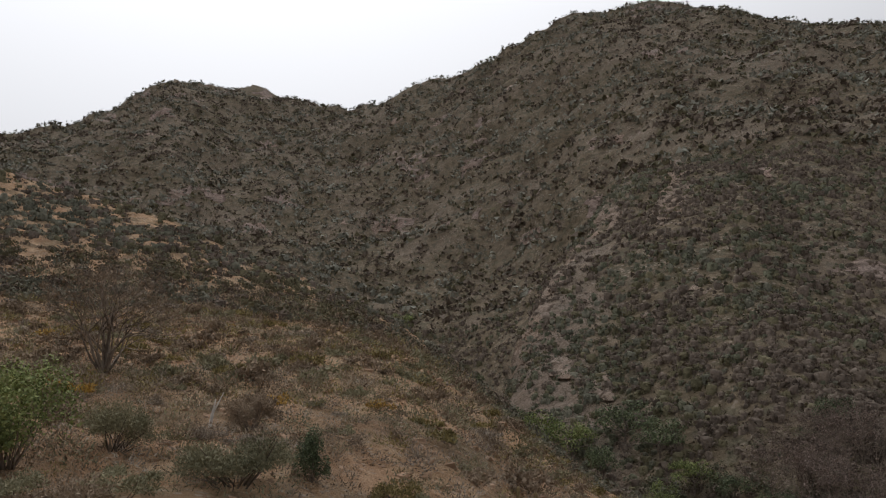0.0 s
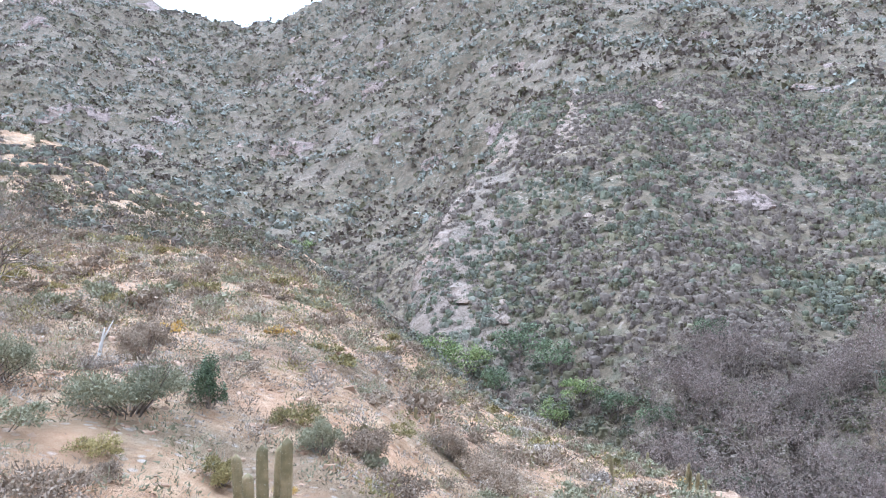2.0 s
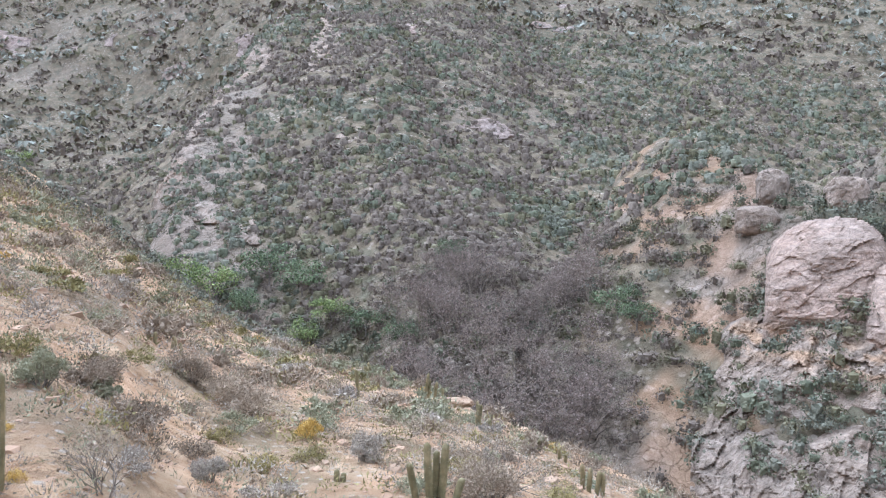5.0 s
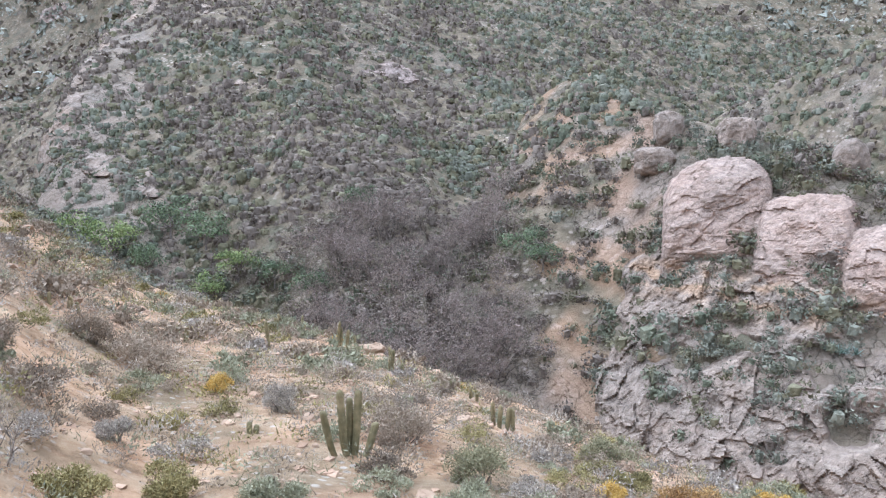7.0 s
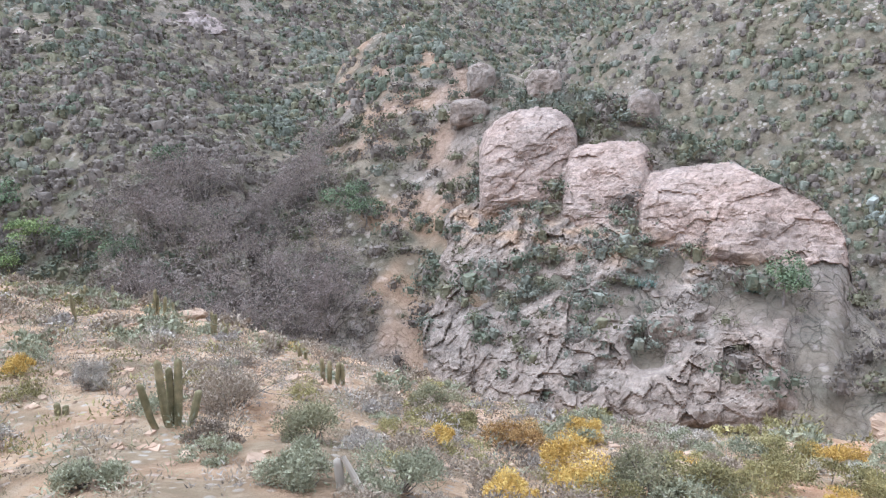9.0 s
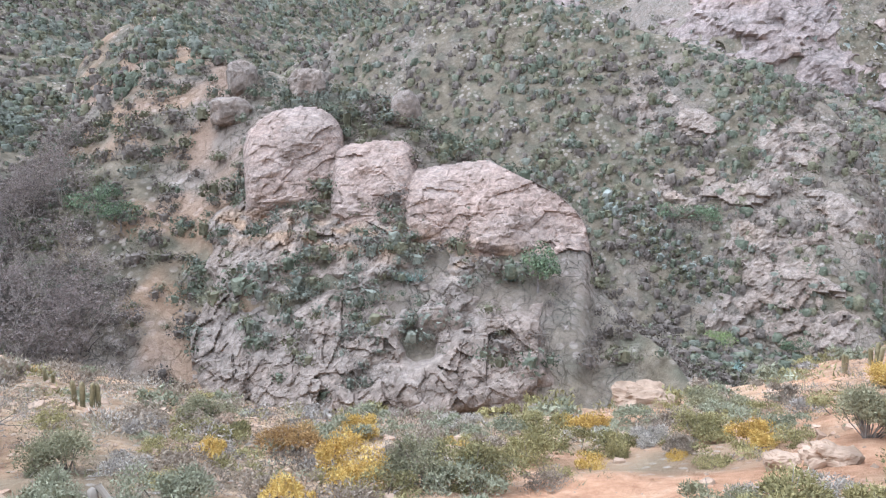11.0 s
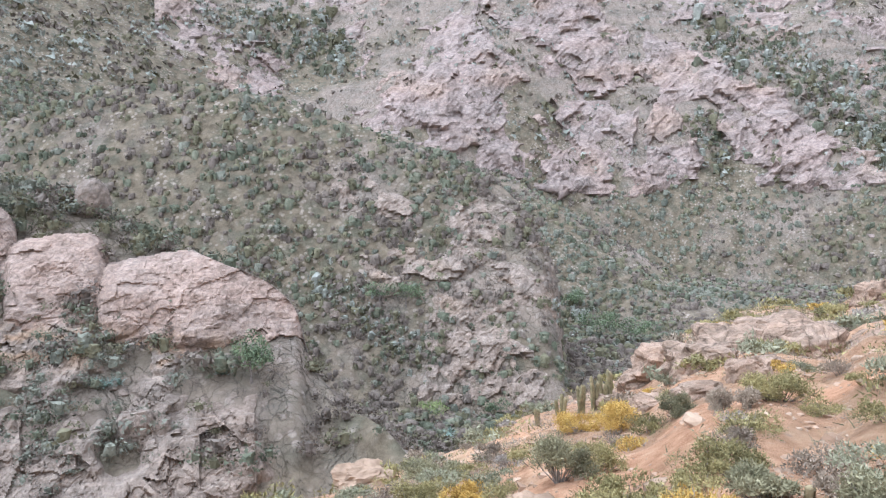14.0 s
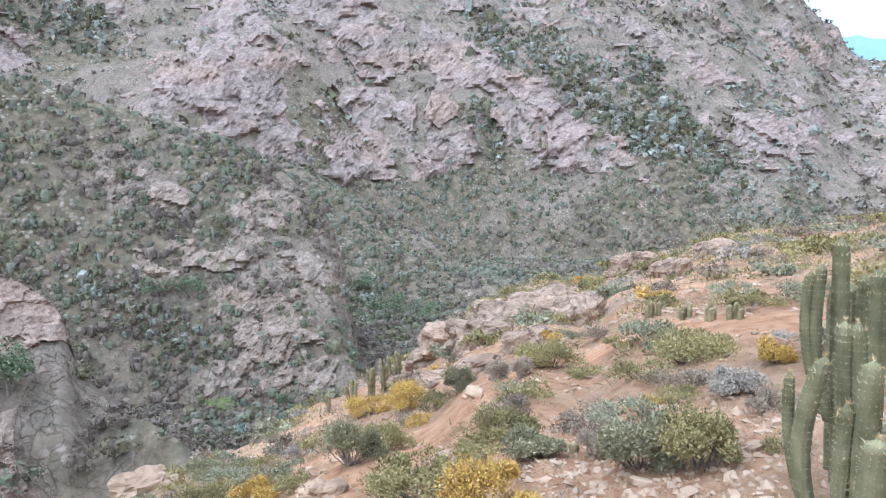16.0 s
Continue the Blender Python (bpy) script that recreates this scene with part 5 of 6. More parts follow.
big_cactus()
SMALL = [  # bearing, foot's elevation, height in degrees, columns
    (104.2, -21.0, 2.4, 4), (112.6, -21.0, 2.4, 1), (95.3, -17.2, 2.2, 3), (96.4, -17.0, 2.8, 4), (97.5, -16.7, 3.2, 5), (98.6, -16.4, 3.4, 6), (93.8, -17.8, 1.8, 3), (121.8, -11.4, 2.0, 5), (120.2, -11.3, 1.8, 5), (123.4, -11.2, 2.0, 5), (117.8, -11.2, 1.8, 4),
    (25.6, -14.9, 2.3, 3), (26.6, -15.1, 1.6, 2), (29.3, -16.7, 2.2, 4), (30.4, -17.0, 1.6, 3), (34.0, -18.2, 1.4, 3), (35.6, -18.9, 1.5, 3), (38.2, -20.9, 3.0, 4), (20.3, -14.9, 2.6, 1), (21.0, -13.4, 1.6, 4), (22.6, -13.9, 1.7, 4),
    (14.3, -13.9, 1.7, 3), (7.1, -11.2, 1.7, 3), (5.6, -10.6, 1.6, 3), (18.6, -20.6, 1.7, 3), (41.6, -21.0, 1.2, 2)]
for az, el, high, count in SMALL:
    r = meet(az, el)
    tall = r * math.tan(radians(high))
    cols = [(tall * gc.uniform(0.6, 1.0), gc.uniform(-0.12, 0.12) * (0.6 + tall) * (count > 1), gc.uniform(-0.12, 0.12) * (0.6 + tall), gc.uniform(-0.1, 0.1) * tall, gc.uniform(-0.1, 0.1) * tall, 0.0) for _ in range(count)]
    stand(tagged(cactus("thin columnar cactus clump on the stony hillside", gc, cols, 0.026 + 0.02 * tall, 160, 0.02, 12), group="cacti on the hillside"), az, r)

# ---- bushes of the near hillside ----
gb = np.random.default_rng(41)
NAMED = [  # name, words, material, bearing, foot's elevation, breadth and height in degrees
    ("green_bush", "dense dark green leafy bush on bare soil", M_LEAF, -28.6, -7.8, 8.6, 8.0), ("sage_bush", "rounded grey-green bush on stony ground", M_SAGE, -22.6, -7.0, 5.6, 4.3), ("sage_bush", "low wide grey-green bush at the edge of bare soil", M_SAGE, -14.3, -9.6, 9.6, 3.9),
    ("dark_bush", "small dark green bush beside a grey one", M_DARKLEAF, -9.2, -9.7, 2.8, 3.9), ("dry_bush", "dark brown dry bush behind a dead white trunk", M_DRY, -13.6, -5.9, 4.4, 3.2), ("sage_bush", "pale green large-leaved bush on the slope", M_SAGE, -1.3, -13.1, 3.6, 3.0),
    ("dry_bush", "dark grey-brown bush on the slope", M_DRY, 1.8, -13.5, 4.4, 3.0), ("sage_bush", "small pale green bush on the slope", M_SAGE, 2.6, -14.0, 2.4, 1.6), ("dry_bush", "dark grey dry bush on the slope", M_DRY, 8.2, -13.5, 4.4, 2.8), ("dry_bush", "wide dark dry bush on pale soil", M_DRY, 12.2, -16.2, 7.8, 4.0),
    ("olive_bush", "yellow-olive bush beside the cactus", M_YELLOWGREEN, -8.4, -14.9, 3.2, 2.4), ("orange_bush", "small orange-yellow bush on pale stony soil", M_ORANGE, 16.2, -17.6, 2.8, 1.7), ("dry_bush", "grey-brown dry bush around a thin cactus", M_DRY, 30.4, -22.0, 6.0, 4.6),
    ("olive_bush", "yellow-green low bush on pale soil", M_YELLOWGREEN, 6.5, -23.6, 6.6, 3.0), ("olive_bush", "olive low bush on pale soil", M_YELLOWGREEN, 12.5, -24.5, 5.6, 3.2), ("sage_bush", "low grey-green bush on pale soil", M_SAGE, 20.5, -25.5, 5.0, 2.6), ("olive_bush", "olive bush among grey ones", M_OLIVE, 36.5, -24.6, 7.0, 3.4),
    ("olive_bush", "olive bush on the stony rim", M_OLIVE, 46.0, -22.9, 4.0, 2.0), ("pale_bush", "pale lilac-grey dead bush on the rim", M_PALE, 20.8, -19.2, 3.4, 2.6), ("pale_bush", "pale grey dead bush on stony soil", M_PALE, 9.5, -20.2, 3.4, 2.0),
    ("orange_bush", "bright orange-yellow bush in autumn leaf", M_ORANGE, 52.6, -29.3, 5.2, 2.8), ("orange_bush", "bright orange-yellow bush in autumn leaf", M_ORANGE, 56.7, -28.6, 6.0, 5.2), ("orange_bush", "bright yellow bush in autumn leaf", M_ORANGE, 58.0, -25.0, 3.2, 2.2), ("orange_bush", "rusty orange bush in autumn leaf", M_RUST, 52.4, -25.8, 5.0, 2.6),
    ("orange_bush", "small yellow bush by the stony edge", M_ORANGE, 46.5, -25.6, 2.6, 1.7), ("orange_bush", "small yellow-olive bush on the rim", M_YELLOWGREEN, 48.6, -24.4, 2.6, 1.4),
    ("olive_bush", "broad yellow-olive bush on stony soil", M_YELLOWGREEN, 67.3, -28.6, 7.5, 4.0), ("olive_bush", "broad olive bush with yellow tips", M_YELLOWGREEN, 71.6, -26.6, 5.0, 3.4), ("olive_bush", "broad grey-olive bush on stony soil", M_OLIVE, 62.5, -28.2, 6.0, 4.2), ("sage_bush", "grey-green bush under orange ones", M_SAGE, 43.0, -28.6, 8.0, 4.4), ("sage_bush", "grey-green bush on pale soil", M_SAGE, 35.5, -27.6, 7.0, 4.0),
    ("orange_bush", "yellow-olive bush on the rim", M_ORANGE, 76.0, -24.2, 5.0, 1.6), ("olive_bush", "yellow-olive bush on the rim", M_YELLOWGREEN, 72.5, -24.3, 4.6, 1.8), ("orange_bush", "bright yellow-orange bush by the path", M_ORANGE, 88.1, -23.8, 4.2, 2.2), ("olive_bush", "yellow-olive bush by the path", M_YELLOWGREEN, 84.2, -24.0, 5.0, 2.4),
    ("olive_bush", "olive bush by the path", M_OLIVE, 85.5, -21.8, 5.4, 2.2), ("pale_bush", "grey dead bush by the path", M_PALE, 80.6, -24.6, 2.8, 1.7), ("olive_bush", "small yellow-olive bush by the path", M_YELLOWGREEN, 78.3, -25.6, 3.0, 2.2), ("dry_bush", "dark grey bush by the path", M_DRY, 82.8, -24.9, 2.6, 1.5),
    ("olive_bush", "broad grey-olive bush beside the path", M_OLIVE, 95.2, -21.6, 5.6, 3.8), ("olive_bush", "yellow-olive bush beside the path", M_YELLOWGREEN, 97.8, -20.8, 3.6, 2.6), ("orange_bush", "bright yellow-orange bush above the path", M_ORANGE, 99.6, -18.0, 4.6, 2.2), ("orange_bush", "yellow-orange bush above the path", M_ORANGE, 96.6, -18.2, 3.6, 1.8),
    ("orange_bush", "bright yellow leafy bush on stony soil", M_ORANGE, 106.0, -25.2, 7.4, 4.8), ("olive_bush", "large yellow-olive bush on stony soil", M_YELLOWGREEN, 100.2, -24.4, 6.6, 4.4), ("olive_bush", "large yellow-olive bush on stony soil", M_YELLOWGREEN, 90.5, -28.6, 9.0, 4.0), ("olive_bush", "broad yellow-olive bush on stony soil", M_YELLOWGREEN, 95.5, -27.6, 8.0, 4.4), ("olive_bush", "broad grey-olive bush on stony soil", M_OLIVE, 85.5, -29.4, 8.0, 3.6),
    ("olive_bush", "olive bush on the stony slope", M_YELLOWGREEN, 107.3, -20.0, 5.0, 2.6), ("sage_bush", "grey-olive bush beside the small cacti", M_OLIVE, 109.6, -21.2, 5.5, 2.6), ("olive_bush", "large grey-olive bush on stony soil", M_OLIVE, 117.0, -21.8, 6.0, 4.6), ("olive_bush", "large yellow-olive bush on stony soil", M_YELLOWGREEN, 121.0, -21.6, 6.4, 5.2), ("dry_bush", "dark grey bush beside a small cactus", M_DRY, 114.0, -21.2, 3.2, 2.6),
    ("olive_bush", "yellow-olive bush at the path's end", M_YELLOWGREEN, 110.4, -15.0, 4.6, 2.4), ("olive_bush", "wide yellow-olive bush above the path", M_YELLOWGREEN, 120.4, -14.2, 7.4, 2.4), ("orange_bush", "orange-olive bush above the path", M_ORANGE, 126.2, -14.1, 2.6, 2.0), ("pale_bush", "pale lilac-grey dry bush on stony soil", M_PALE, 123.2, -16.4, 3.6, 1.9),
    ("dry_bush", "grey-brown bush at the path's side", M_DRY, 106.6, -15.9, 2.2, 1.8), ("dry_bush", "grey-brown bush at the path's side", M_DRY, 108.3, -15.7, 2.0, 1.8), ("olive_bush", "olive bush at the path's side", M_OLIVE, 103.8, -16.6, 2.6, 2.0),
]
seats = []
for name, words, mat, az, el, broad, high in NAMED:
    r = meet(az, el)
    width, tall = r * math.tan(radians(broad / 2)) * (1.2 if az > 45 else 1.05), r * math.tan(radians(high)) * 1.1
    stand(bush(name, words, mat, gb, width, tall, int(min(5000, 2600 + 2400 * width)), 0.014 + 0.014 * width, 26), az, r)
    seats.append((*spot(az, r)[:2], width))
for words, az, el, broad, high, limbs, leaves in (("dark leafless spreading tree on the hillside", -23.6, -1.8, 7.4, 7.6, 22, 520), ("bare spreading thorny bush on pale soil", 2.9, -20.6, 8.6, 5.4, 10, 160), ("bare brown bush beside a thin cactus", 31.0, -21.6, 5.0, 5.0, 10, 240)):
    r = meet(az, el)
    width, tall = r * math.tan(radians(broad / 2)), r * math.tan(radians(high))
    stand(dry_bush("bare_bush" if tall < 2 else "bare_tree", words, gb, width, tall, limbs, 3, leaves), az, r)
    seats.append((*spot(az, r)[:2], width))


def fallen_trunk():
    thing = tagged(new("dead_tree"), "bleached white dead forked trunk standing in scrub", "dead tree")
    part("trunk", mesh_of("trunk", *join([rod((0, 0, -0.1), (0.08, 0, 0.42), 0.06, 0.05, 7), rod((0.08, 0, 0.4), (0.16, 0, 0.85), 0.045, 0.02, 6)]), M_BLEACHED), thing)
    part("branch", mesh_of("branch", *join([rod((0.08, 0, 0.4), (0.38, 0.05, 1.05), 0.035, 0.012, 5)]), M_BLEACHED), thing)
    stand(thing, -16.5, meet(-16.5, -5.7), 0, 0.6)


fallen_trunk()


def dead_cactus():
    thing = tagged(new("dead_cactus"), "dead grey cactus stump with a fallen pale trunk", "cactus")
    part("stub", mesh_of("stub", *ribbed_column(gb, 0.42, 0.035, (-0.03, 0), 9, 12, (0, 0, -0.08))[:2], M_PALE, True), thing)
    part("trunk", mesh_of("trunk", *join([rod((0.02, 0, 0.34), (0.12, -0.03, 0.14), 0.026, 0.032, 7), rod((0.12, -0.03, 0.14), (0.22, -0.08, -0.06), 0.032, 0.024, 7)]), M_PALE), thing)
    stand(thing, 38.6, meet(38.6, -28.4), -38)


dead_cactus()


def hillside_bushes():
    """Bushes strewn over the near hillside, copies of a few grown ones."""
    g = np.random.default_rng(43)
    def kinds_of(fine, leaf):
        return ([dry_bush("bare_bush", "grey-brown leafless twiggy bush on stony ground", g, 0.5, 0.42, 9 if fine > 600 else 5, 2, fine // 4) for _ in range(2)],
                [bush("dry_bush", "low grey-brown bush on stony ground", M_DRY, g, 0.5, 0.4, fine, leaf, 10) for _ in range(2)],
                [bush("sage_bush", "low sage-grey bush on stony ground", M_SAGE, g, 0.5, 0.38, fine, leaf, 10) for _ in range(2)],
                [bush("pale_bush", "low pale lilac-grey dead bush on stony ground", M_PALE, g, 0.42, 0.28, fine, leaf * 0.85, 10) for _ in range(2)],
                [bush("olive_bush", "low yellow-olive bush on stony ground", M_YELLOWGREEN, g, 0.5, 0.38, fine, leaf, 10) for _ in range(2)],
                [bush("orange_bush", "small orange-yellow bush on stony ground", M_ORANGE, g, 0.38, 0.3, fine, leaf * 0.8, 10) for _ in range(1)])

    close, distant = kinds_of(1000, 0.026), kinds_of(240, 0.055)
    taken, used, picked = list(seats), set(), []
    for k in range(3400):
        az, r = (g.uniform(40, 136), g.uniform(5.0, 13.0)) if k % 5 == 0 else (g.uniform(-34, 138), math.sqrt(g.uniform(5.5**2, 46**2)))
        x, y = r * math.sin(radians(az)), r * math.cos(radians(az))
        re = float(curve(np.array([az]), HILLSIDE)[1][0])
        if r > re * 1.1 or float(path_distance(np.array([x]), np.array([y]))[0]) < 1.0:
            continue
        if az > 92 and g.random() < 0.6:
            continue
        size = g.uniform(0.5, 1.4) * (0.6 + 0.75 * min(1, r / 24))
        snug = 0.72 if az > 45 else 1.0
        if any((x - a) ** 2 + (y - b) ** 2 < (snug * (0.7 * w + 0.36 * size)) ** 2 for a, b, w in taken):
            continue
        right = 1 / (1 + math.exp(-(az - 52) / 7))
        pool = g.choice(5, p=np.array([0.22 - 0.14 * right, 0.40 - 0.25 * right, 0.16 + 0.04 * right, 0.12 - 0.02 * right, 0.10 + 0.37 * right]))
        if g.random() < 0.025 + 0.07 * right:
            pool = 5
        many = sum(1 for p in picked if p == pool)
        if many >= 285 or (many >= 215 and r > 16):
            continue
        picked.append(pool)
        kinds = (close if r < 15 else distant)[pool]
        src = kinds[g.integers(len(kinds))]
        t = copy_thing(src, Matrix()) if src in used else src
        used.add(src)
        tagged(t, group="bushes on the hillside")
        stand(t, az, r, g.uniform(0, 360), size, 0.03)
        taken.append((x, y, 0.55 * size))


hillside_bushes()


# ---- stones on the near slope ----
def stones():
    g = np.random.default_rng(51)
    meshes = []
    for k in range(8):
        v, f = boulder(g, 1, g.uniform(0.6, 1.0), g.uniform(0.4, 0.7), 0.7, 0.2, 5, 0.12)
        meshes.append(mesh_of("stone", v, f, M_STONE))
    for k in range(280):
        az, r = (g.uniform(-32, 136), math.sqrt(g.uniform(4.0**2, 17**2))) if k % 5 < 3 else (g.uniform(112, 134), g.uniform(3.4, 6.0))
        ob = tagged(new("stone", meshes[k % 8]), "pale angular stone lying on stony soil", "stone", "stones on the slope")
        x, y, z = spot(az, r)
        s = min(0.16, 0.03 + g.exponential(0.03)) if k % 5 < 3 else min(0.075, 0.02 + g.exponential(0.02))
        ob.matrix_basis = pose(x, y, z + 0.1 * s, g.uniform(-20, 20), g.uniform(-20, 20), g.uniform(0, 360)) @ Matrix.Scale(s, 4)
    for name, words, az, el, broad in (("boulder", "flat pale rock on the slope's rim", 80.1, -22.0, 4.4), ("boulder", "white flat rock beside the path", 93.0, -23.6, 3.4), ("boulder", "white flat rock beside the path", 89.9, -24.4, 2.6), ("boulder", "pale rock in the scrub", 47.4, -23.0, 1.6), ("boulder", "rounded pale grey rock on the edge of the hillside", 27.9, -15.4, 1.9)):
        r = meet(az, el)
        s = r * math.tan(radians(broad / 2))
        v, f = boulder(g, s, s * 0.8, s * 0.55, 0.55, 0.3, 22, 0.12)
        ob = tagged(new(name, mesh_of(name, v, f, M_STONE)), words, "rock")
        x, y, z = spot(az, r)
        ob.matrix_basis = pose(x, y, z + 0.2 * s, 0, 0, -az)
    # gravel, too small to count
    n = 7000
    az, r = np.radians(g.uniform(-34, 138, n)), np.sqrt(g.uniform(3.2**2, 26**2, n))
    scree = np.arange(n) < 2400
    az, r = np.where(scree, np.radians(g.uniform(108, 136, n)), az), np.where(scree, g.uniform(3.2, 7.0, n), r)
    x, y = r * np.sin(az), r * np.cos(az)
    z = height(x, y)
    base = np.array([(1, 0, 0), (-1, 0, 0), (0, 0.8, 0), (0, -0.8, 0), (0.1, 0.1, 0.55), (0, 0, -0.5)])
    tri = np.array([(0, 2, 4), (2, 1, 4), (1, 3, 4), (3, 0, 4), (2, 0, 5), (1, 2, 5), (3, 1, 5), (0, 3, 5)])
    s = np.minimum(0.06, 0.010 + g.exponential(0.012, n)) * (0.7 + r / 22)
    v = (base[None] + g.normal(size=(n, 6, 3)) * 0.2) * s[:, None, None]
    v += np.stack([x, y, z], -1)[:, None]
    f = (tri[None] + (np.arange(n) * 6)[:, None, None]).reshape(-1, 3)
    tagged(new("gravel", mesh_of("gravel", v.reshape(-1, 3), f, M_STONE)), "loose pale gravel and broken stone on the slope", "gravel", kind="stuff")


stones()


def dry_grass():
    g = np.random.default_rng(55)
    for n, name, words, mat, lo, hi in ((7500, "dry_tufts", "dry pale grass tufts on the slope", M_PALE, 0.05, 0.15), (6500, "brown_tufts", "small brown and olive herbs on the slope", M_OLIVE, 0.06, 0.22)):
        az, r = np.radians(g.uniform(-34, 138, n)), np.sqrt(g.uniform(4.0**2, 44**2, n))
        x, y = r * np.sin(az), r * np.cos(az)
        z, near, rocky = land(x, y)
        s = (near > 0.6) & (path_distance(x, y) > 0.7) & (fbm(x / 4, y / 4, 0 * x + lo * 100, 2) > -0.2)
        c = np.stack([x, y, z], -1)[s]
        rad = g.uniform(lo, hi, len(c)) * (0.8 + r[s] / 25)
        v, f = sprigs(g, c, np.stack([rad, rad, rad * 0.6], -1), 16, rad * 0.55, rad * 0.028)
        tagged(new(name, mesh_of(name, v, f, mat)), words, "grass", kind="stuff")


dry_grass()


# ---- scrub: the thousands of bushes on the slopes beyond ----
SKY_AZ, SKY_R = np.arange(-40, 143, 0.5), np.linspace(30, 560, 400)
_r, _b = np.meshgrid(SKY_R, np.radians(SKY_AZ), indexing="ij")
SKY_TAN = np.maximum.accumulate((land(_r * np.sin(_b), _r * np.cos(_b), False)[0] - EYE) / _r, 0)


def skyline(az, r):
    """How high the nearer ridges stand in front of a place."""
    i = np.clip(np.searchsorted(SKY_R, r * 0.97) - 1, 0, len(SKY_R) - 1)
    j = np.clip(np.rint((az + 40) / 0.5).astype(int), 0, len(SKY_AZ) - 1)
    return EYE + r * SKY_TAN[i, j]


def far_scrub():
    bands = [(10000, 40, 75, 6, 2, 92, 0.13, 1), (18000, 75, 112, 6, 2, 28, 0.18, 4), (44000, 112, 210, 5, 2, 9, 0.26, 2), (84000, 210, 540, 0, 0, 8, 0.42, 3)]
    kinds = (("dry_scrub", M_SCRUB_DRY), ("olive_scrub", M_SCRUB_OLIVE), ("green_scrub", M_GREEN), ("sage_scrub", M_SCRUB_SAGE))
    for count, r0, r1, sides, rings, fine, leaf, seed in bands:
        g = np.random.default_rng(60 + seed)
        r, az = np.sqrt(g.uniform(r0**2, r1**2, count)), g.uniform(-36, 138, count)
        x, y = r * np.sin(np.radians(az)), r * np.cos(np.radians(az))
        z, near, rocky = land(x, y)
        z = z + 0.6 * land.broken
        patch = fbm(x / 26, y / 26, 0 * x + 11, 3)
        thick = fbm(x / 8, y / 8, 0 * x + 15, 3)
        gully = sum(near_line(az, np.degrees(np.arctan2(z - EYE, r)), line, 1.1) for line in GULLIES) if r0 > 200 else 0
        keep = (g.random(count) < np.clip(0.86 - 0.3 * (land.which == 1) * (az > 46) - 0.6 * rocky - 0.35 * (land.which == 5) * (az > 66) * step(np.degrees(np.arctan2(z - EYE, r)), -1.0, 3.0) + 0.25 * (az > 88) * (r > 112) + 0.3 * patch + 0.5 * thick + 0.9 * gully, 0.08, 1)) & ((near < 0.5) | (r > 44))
        # sparser where a nearer ridge hides the place from the eye
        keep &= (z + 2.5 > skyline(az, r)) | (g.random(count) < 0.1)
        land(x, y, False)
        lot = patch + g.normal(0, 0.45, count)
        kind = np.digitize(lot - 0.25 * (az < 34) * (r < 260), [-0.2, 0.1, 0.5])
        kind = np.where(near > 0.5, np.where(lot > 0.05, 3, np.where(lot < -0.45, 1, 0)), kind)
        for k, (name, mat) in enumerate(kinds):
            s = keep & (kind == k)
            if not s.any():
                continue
            # beyond 200 m these take the leaf colour paled for haze
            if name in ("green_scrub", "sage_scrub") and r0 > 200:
                mat = M_HAZE_SCRUB
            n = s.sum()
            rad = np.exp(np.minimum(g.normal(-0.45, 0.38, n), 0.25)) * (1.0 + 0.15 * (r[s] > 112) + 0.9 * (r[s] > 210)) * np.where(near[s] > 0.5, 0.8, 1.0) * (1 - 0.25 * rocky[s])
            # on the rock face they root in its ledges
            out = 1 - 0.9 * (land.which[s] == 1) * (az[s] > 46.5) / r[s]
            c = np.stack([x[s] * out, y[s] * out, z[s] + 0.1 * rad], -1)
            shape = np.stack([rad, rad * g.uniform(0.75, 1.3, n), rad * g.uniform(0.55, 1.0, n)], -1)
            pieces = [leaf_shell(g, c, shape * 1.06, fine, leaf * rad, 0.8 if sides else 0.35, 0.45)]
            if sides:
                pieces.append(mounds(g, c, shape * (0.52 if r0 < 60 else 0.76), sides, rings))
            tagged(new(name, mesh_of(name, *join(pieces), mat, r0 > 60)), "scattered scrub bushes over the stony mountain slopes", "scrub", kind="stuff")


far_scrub()


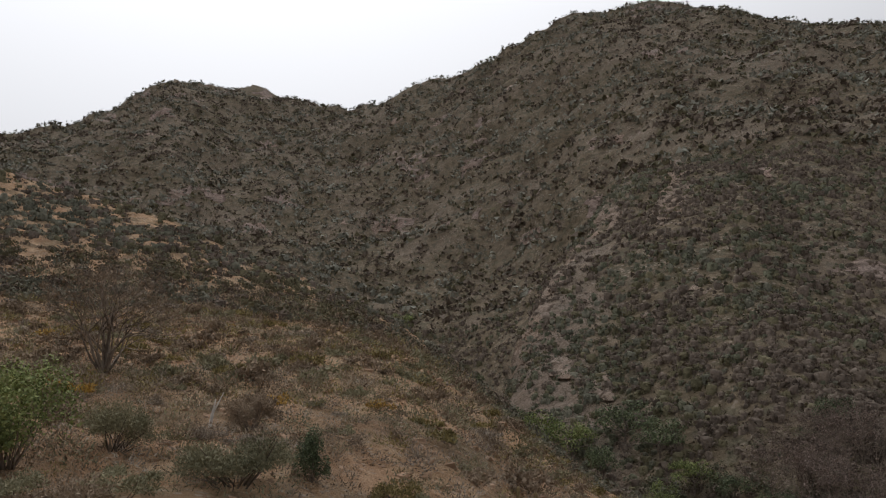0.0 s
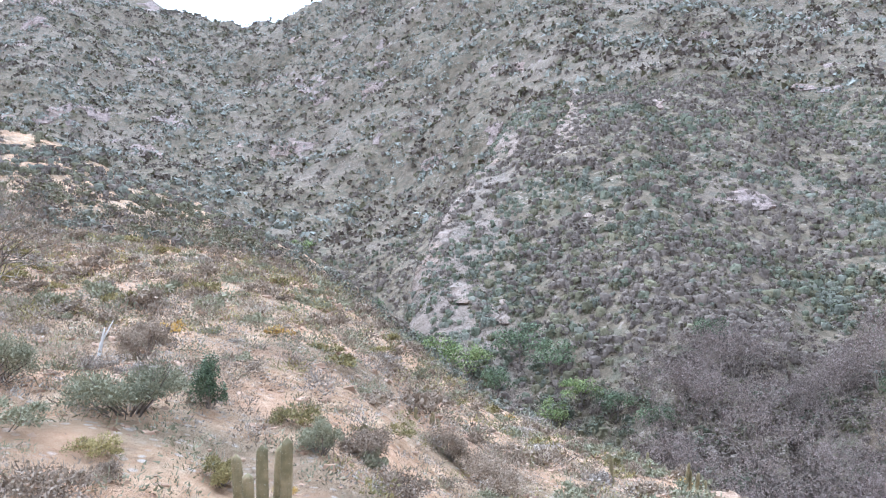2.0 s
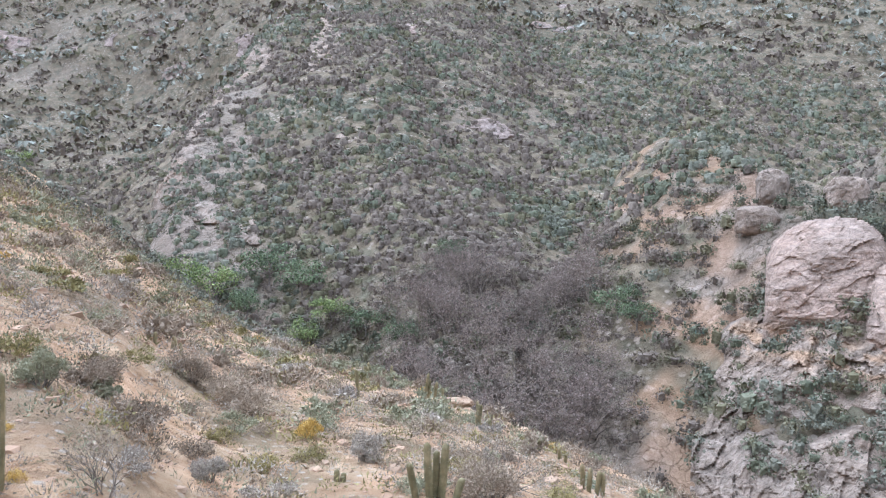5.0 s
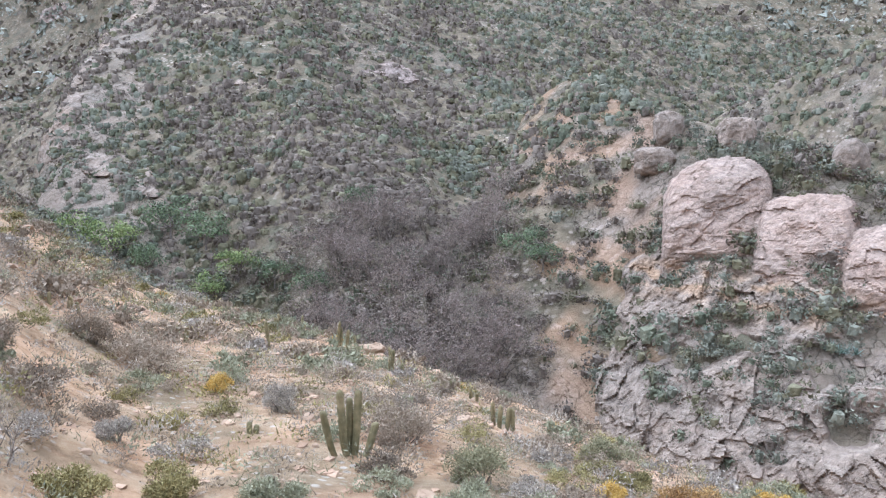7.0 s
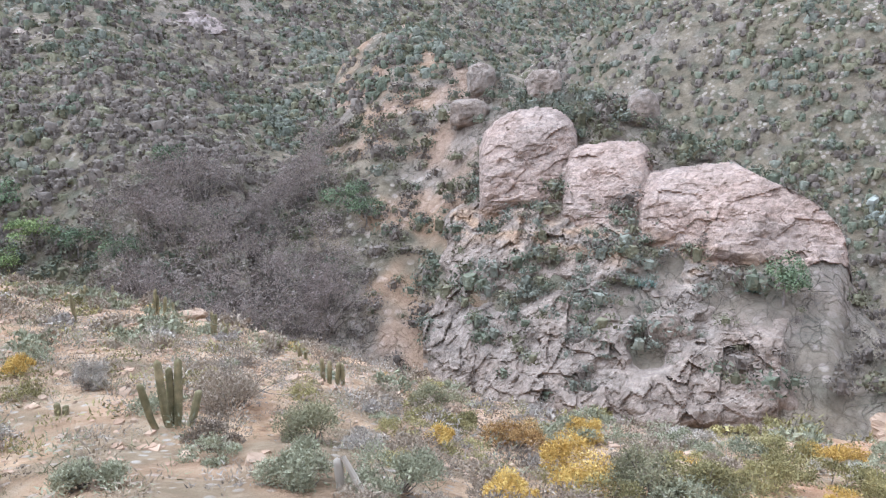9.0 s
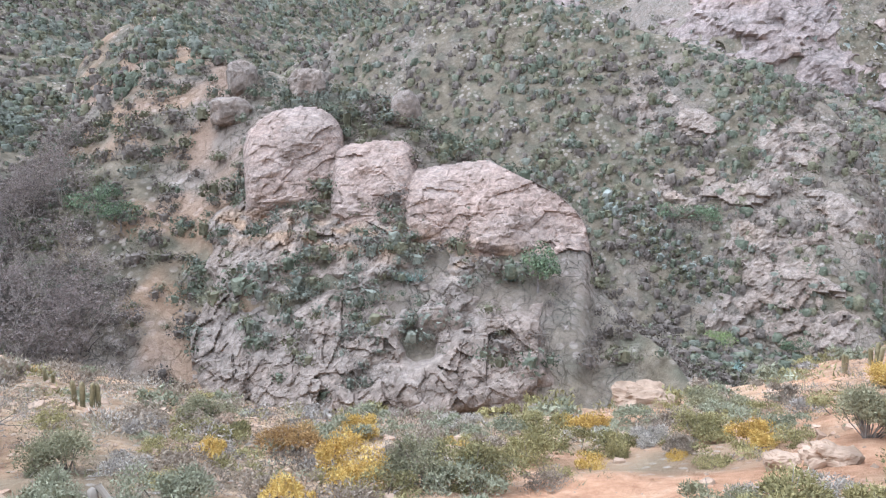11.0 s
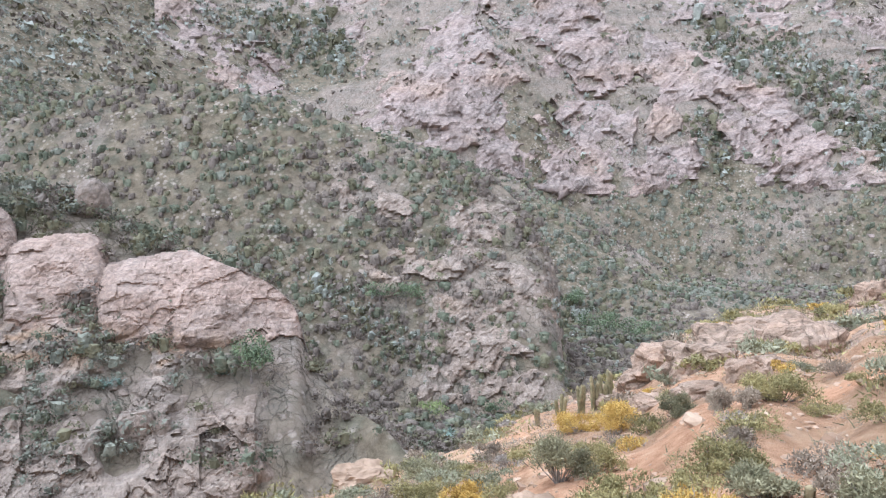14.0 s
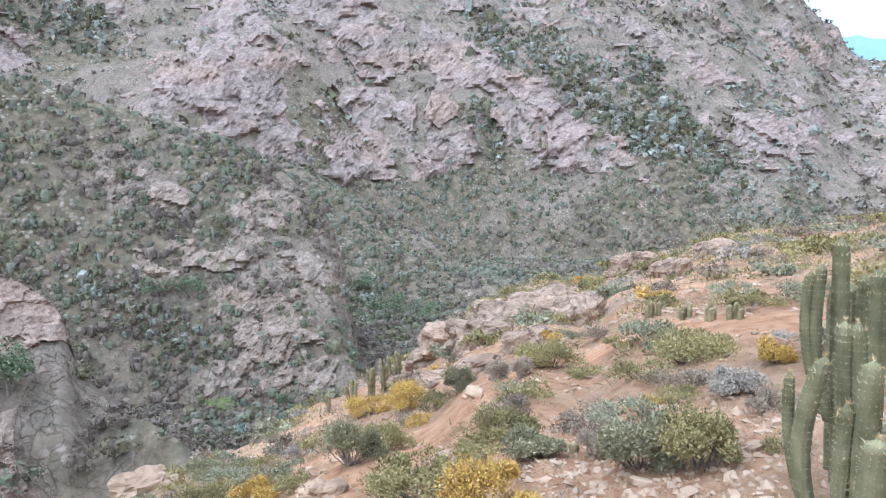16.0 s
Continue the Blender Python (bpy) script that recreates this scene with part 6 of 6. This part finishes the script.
def gully_scrub():
    """Dark bushes crowded in the clefts of the great cliff and in the ravine's mouth."""
    g = np.random.default_rng(83)
    beds = [(line, 5.0) for line in GULLIES if line[0][2] > 0.6] + [([(95.6, -9.0, 1.0), (97.5, -12.5, 1.6), (99.5, -13.0, 1.2)], 2.0), ([(76.5, -7.0, 1.2), (80.0, -10.5, 1.3), (84.5, -13.5, 1.2)], 2.0)]
    where, size = [], []
    for line, big in beds:
        for (a0, e0, w0), (a1, e1, w1) in zip(line[:-1], line[1:]):
            n = int(17 * math.hypot(a1 - a0, e1 - e0) * (w0 + w1) / 2 + 9 * math.hypot(a1 - a0, e1 - e0)) + 6
            t = g.random(n)
            w = (w0 + (w1 - w0) * t) * 0.62 + 0.12
            az, el = a0 + (a1 - a0) * t + g.normal(0, 1, n) * w, e0 + (e1 - e0) * t + g.normal(0, 1, n) * w
            rr = np.geomspace(60 if big < 3 else 130, 480, 260)
            b = np.radians(az)[None]
            tan = np.maximum.accumulate((land(rr[:, None] * np.sin(b), rr[:, None] * np.cos(b))[0] - EYE) / rr[:, None], 0)
            r = rr[np.clip((tan < np.tan(np.radians(el))[None]).sum(0), 0, 259)]
            ok = (r < 470) & (r > rr[0] * 1.02)
            where.append(np.stack([r * np.sin(b[0]), r * np.cos(b[0])], -1)[ok])
            size.append(np.exp(g.normal(-0.25, 0.4, ok.sum())) * r[ok] * 0.0056)
    where, size = np.concatenate(where), np.concatenate(size)
    c = np.concatenate([where, (land(where[:, 0], where[:, 1])[0] + 0.2 * size)[:, None]], 1)
    # every third cleft bush has haze painted into its leaves, a paler grey
    for k, (name, mat) in enumerate((("cleft_scrub", M_GREEN), ("cleft_bushes", M_SCRUB_OLIVE), ("grey_cleft_scrub", M_HAZE_SCRUB))):
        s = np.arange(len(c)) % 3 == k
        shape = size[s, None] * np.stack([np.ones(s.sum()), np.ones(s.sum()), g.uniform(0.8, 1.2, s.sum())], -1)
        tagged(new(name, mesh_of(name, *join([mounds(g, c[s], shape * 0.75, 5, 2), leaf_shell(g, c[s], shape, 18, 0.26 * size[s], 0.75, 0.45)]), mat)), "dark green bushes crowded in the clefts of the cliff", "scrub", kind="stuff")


gully_scrub()


def hillside_scrub():
    """Low bushes too many to count between the larger ones on the near hillside."""
    g = np.random.default_rng(77)
    for name, mat, n, r0, r1, per, fine in (("low_dry_scrub", M_DRY, 1500, 6, 24, 110, 0.6), ("low_dry_scrub", M_DRY, 3600, 20, 62, 42, 1.0), ("low_sage_scrub", M_SAGE, 700, 6, 24, 110, 0.6), ("low_sage_scrub", M_SAGE, 1900, 20, 62, 42, 1.0),
                                            ("low_pale_scrub", M_PALE, 700, 6, 24, 110, 0.6), ("low_olive_scrub", M_YELLOWGREEN, 1200, 9, 46, 60, 0.8)):
        az, r = g.uniform(-34, 138, n), np.sqrt(g.uniform(r0**2, r1**2, n))
        x, y = r * np.sin(np.radians(az)), r * np.cos(np.radians(az))
        z, near, rocky = land(x, y)
        s = (near > 0.6) & (path_distance(x, y) > 1.0) & (fbm(x / 5, y / 5, 0 * x + n / 100, 2) > -0.25)
        if name != "low_olive_scrub":
            s &= (az < 66) & ((az < 4) | (g.random(n) < 0.6))
        rad = g.uniform(0.16, 0.42, s.sum()) * (0.7 + r[s] / 30)
        v, f = sprigs(g, np.stack([x, y, z], -1)[s], np.stack([rad, rad, rad * 0.75], -1), per, 0.26 * fine * rad, 0.045 * fine * rad)
        tagged(new(name, mesh_of(name, v, f, mat)), "small low bushes scattered over the stony hillside", "scrub", kind="stuff")


hillside_scrub()
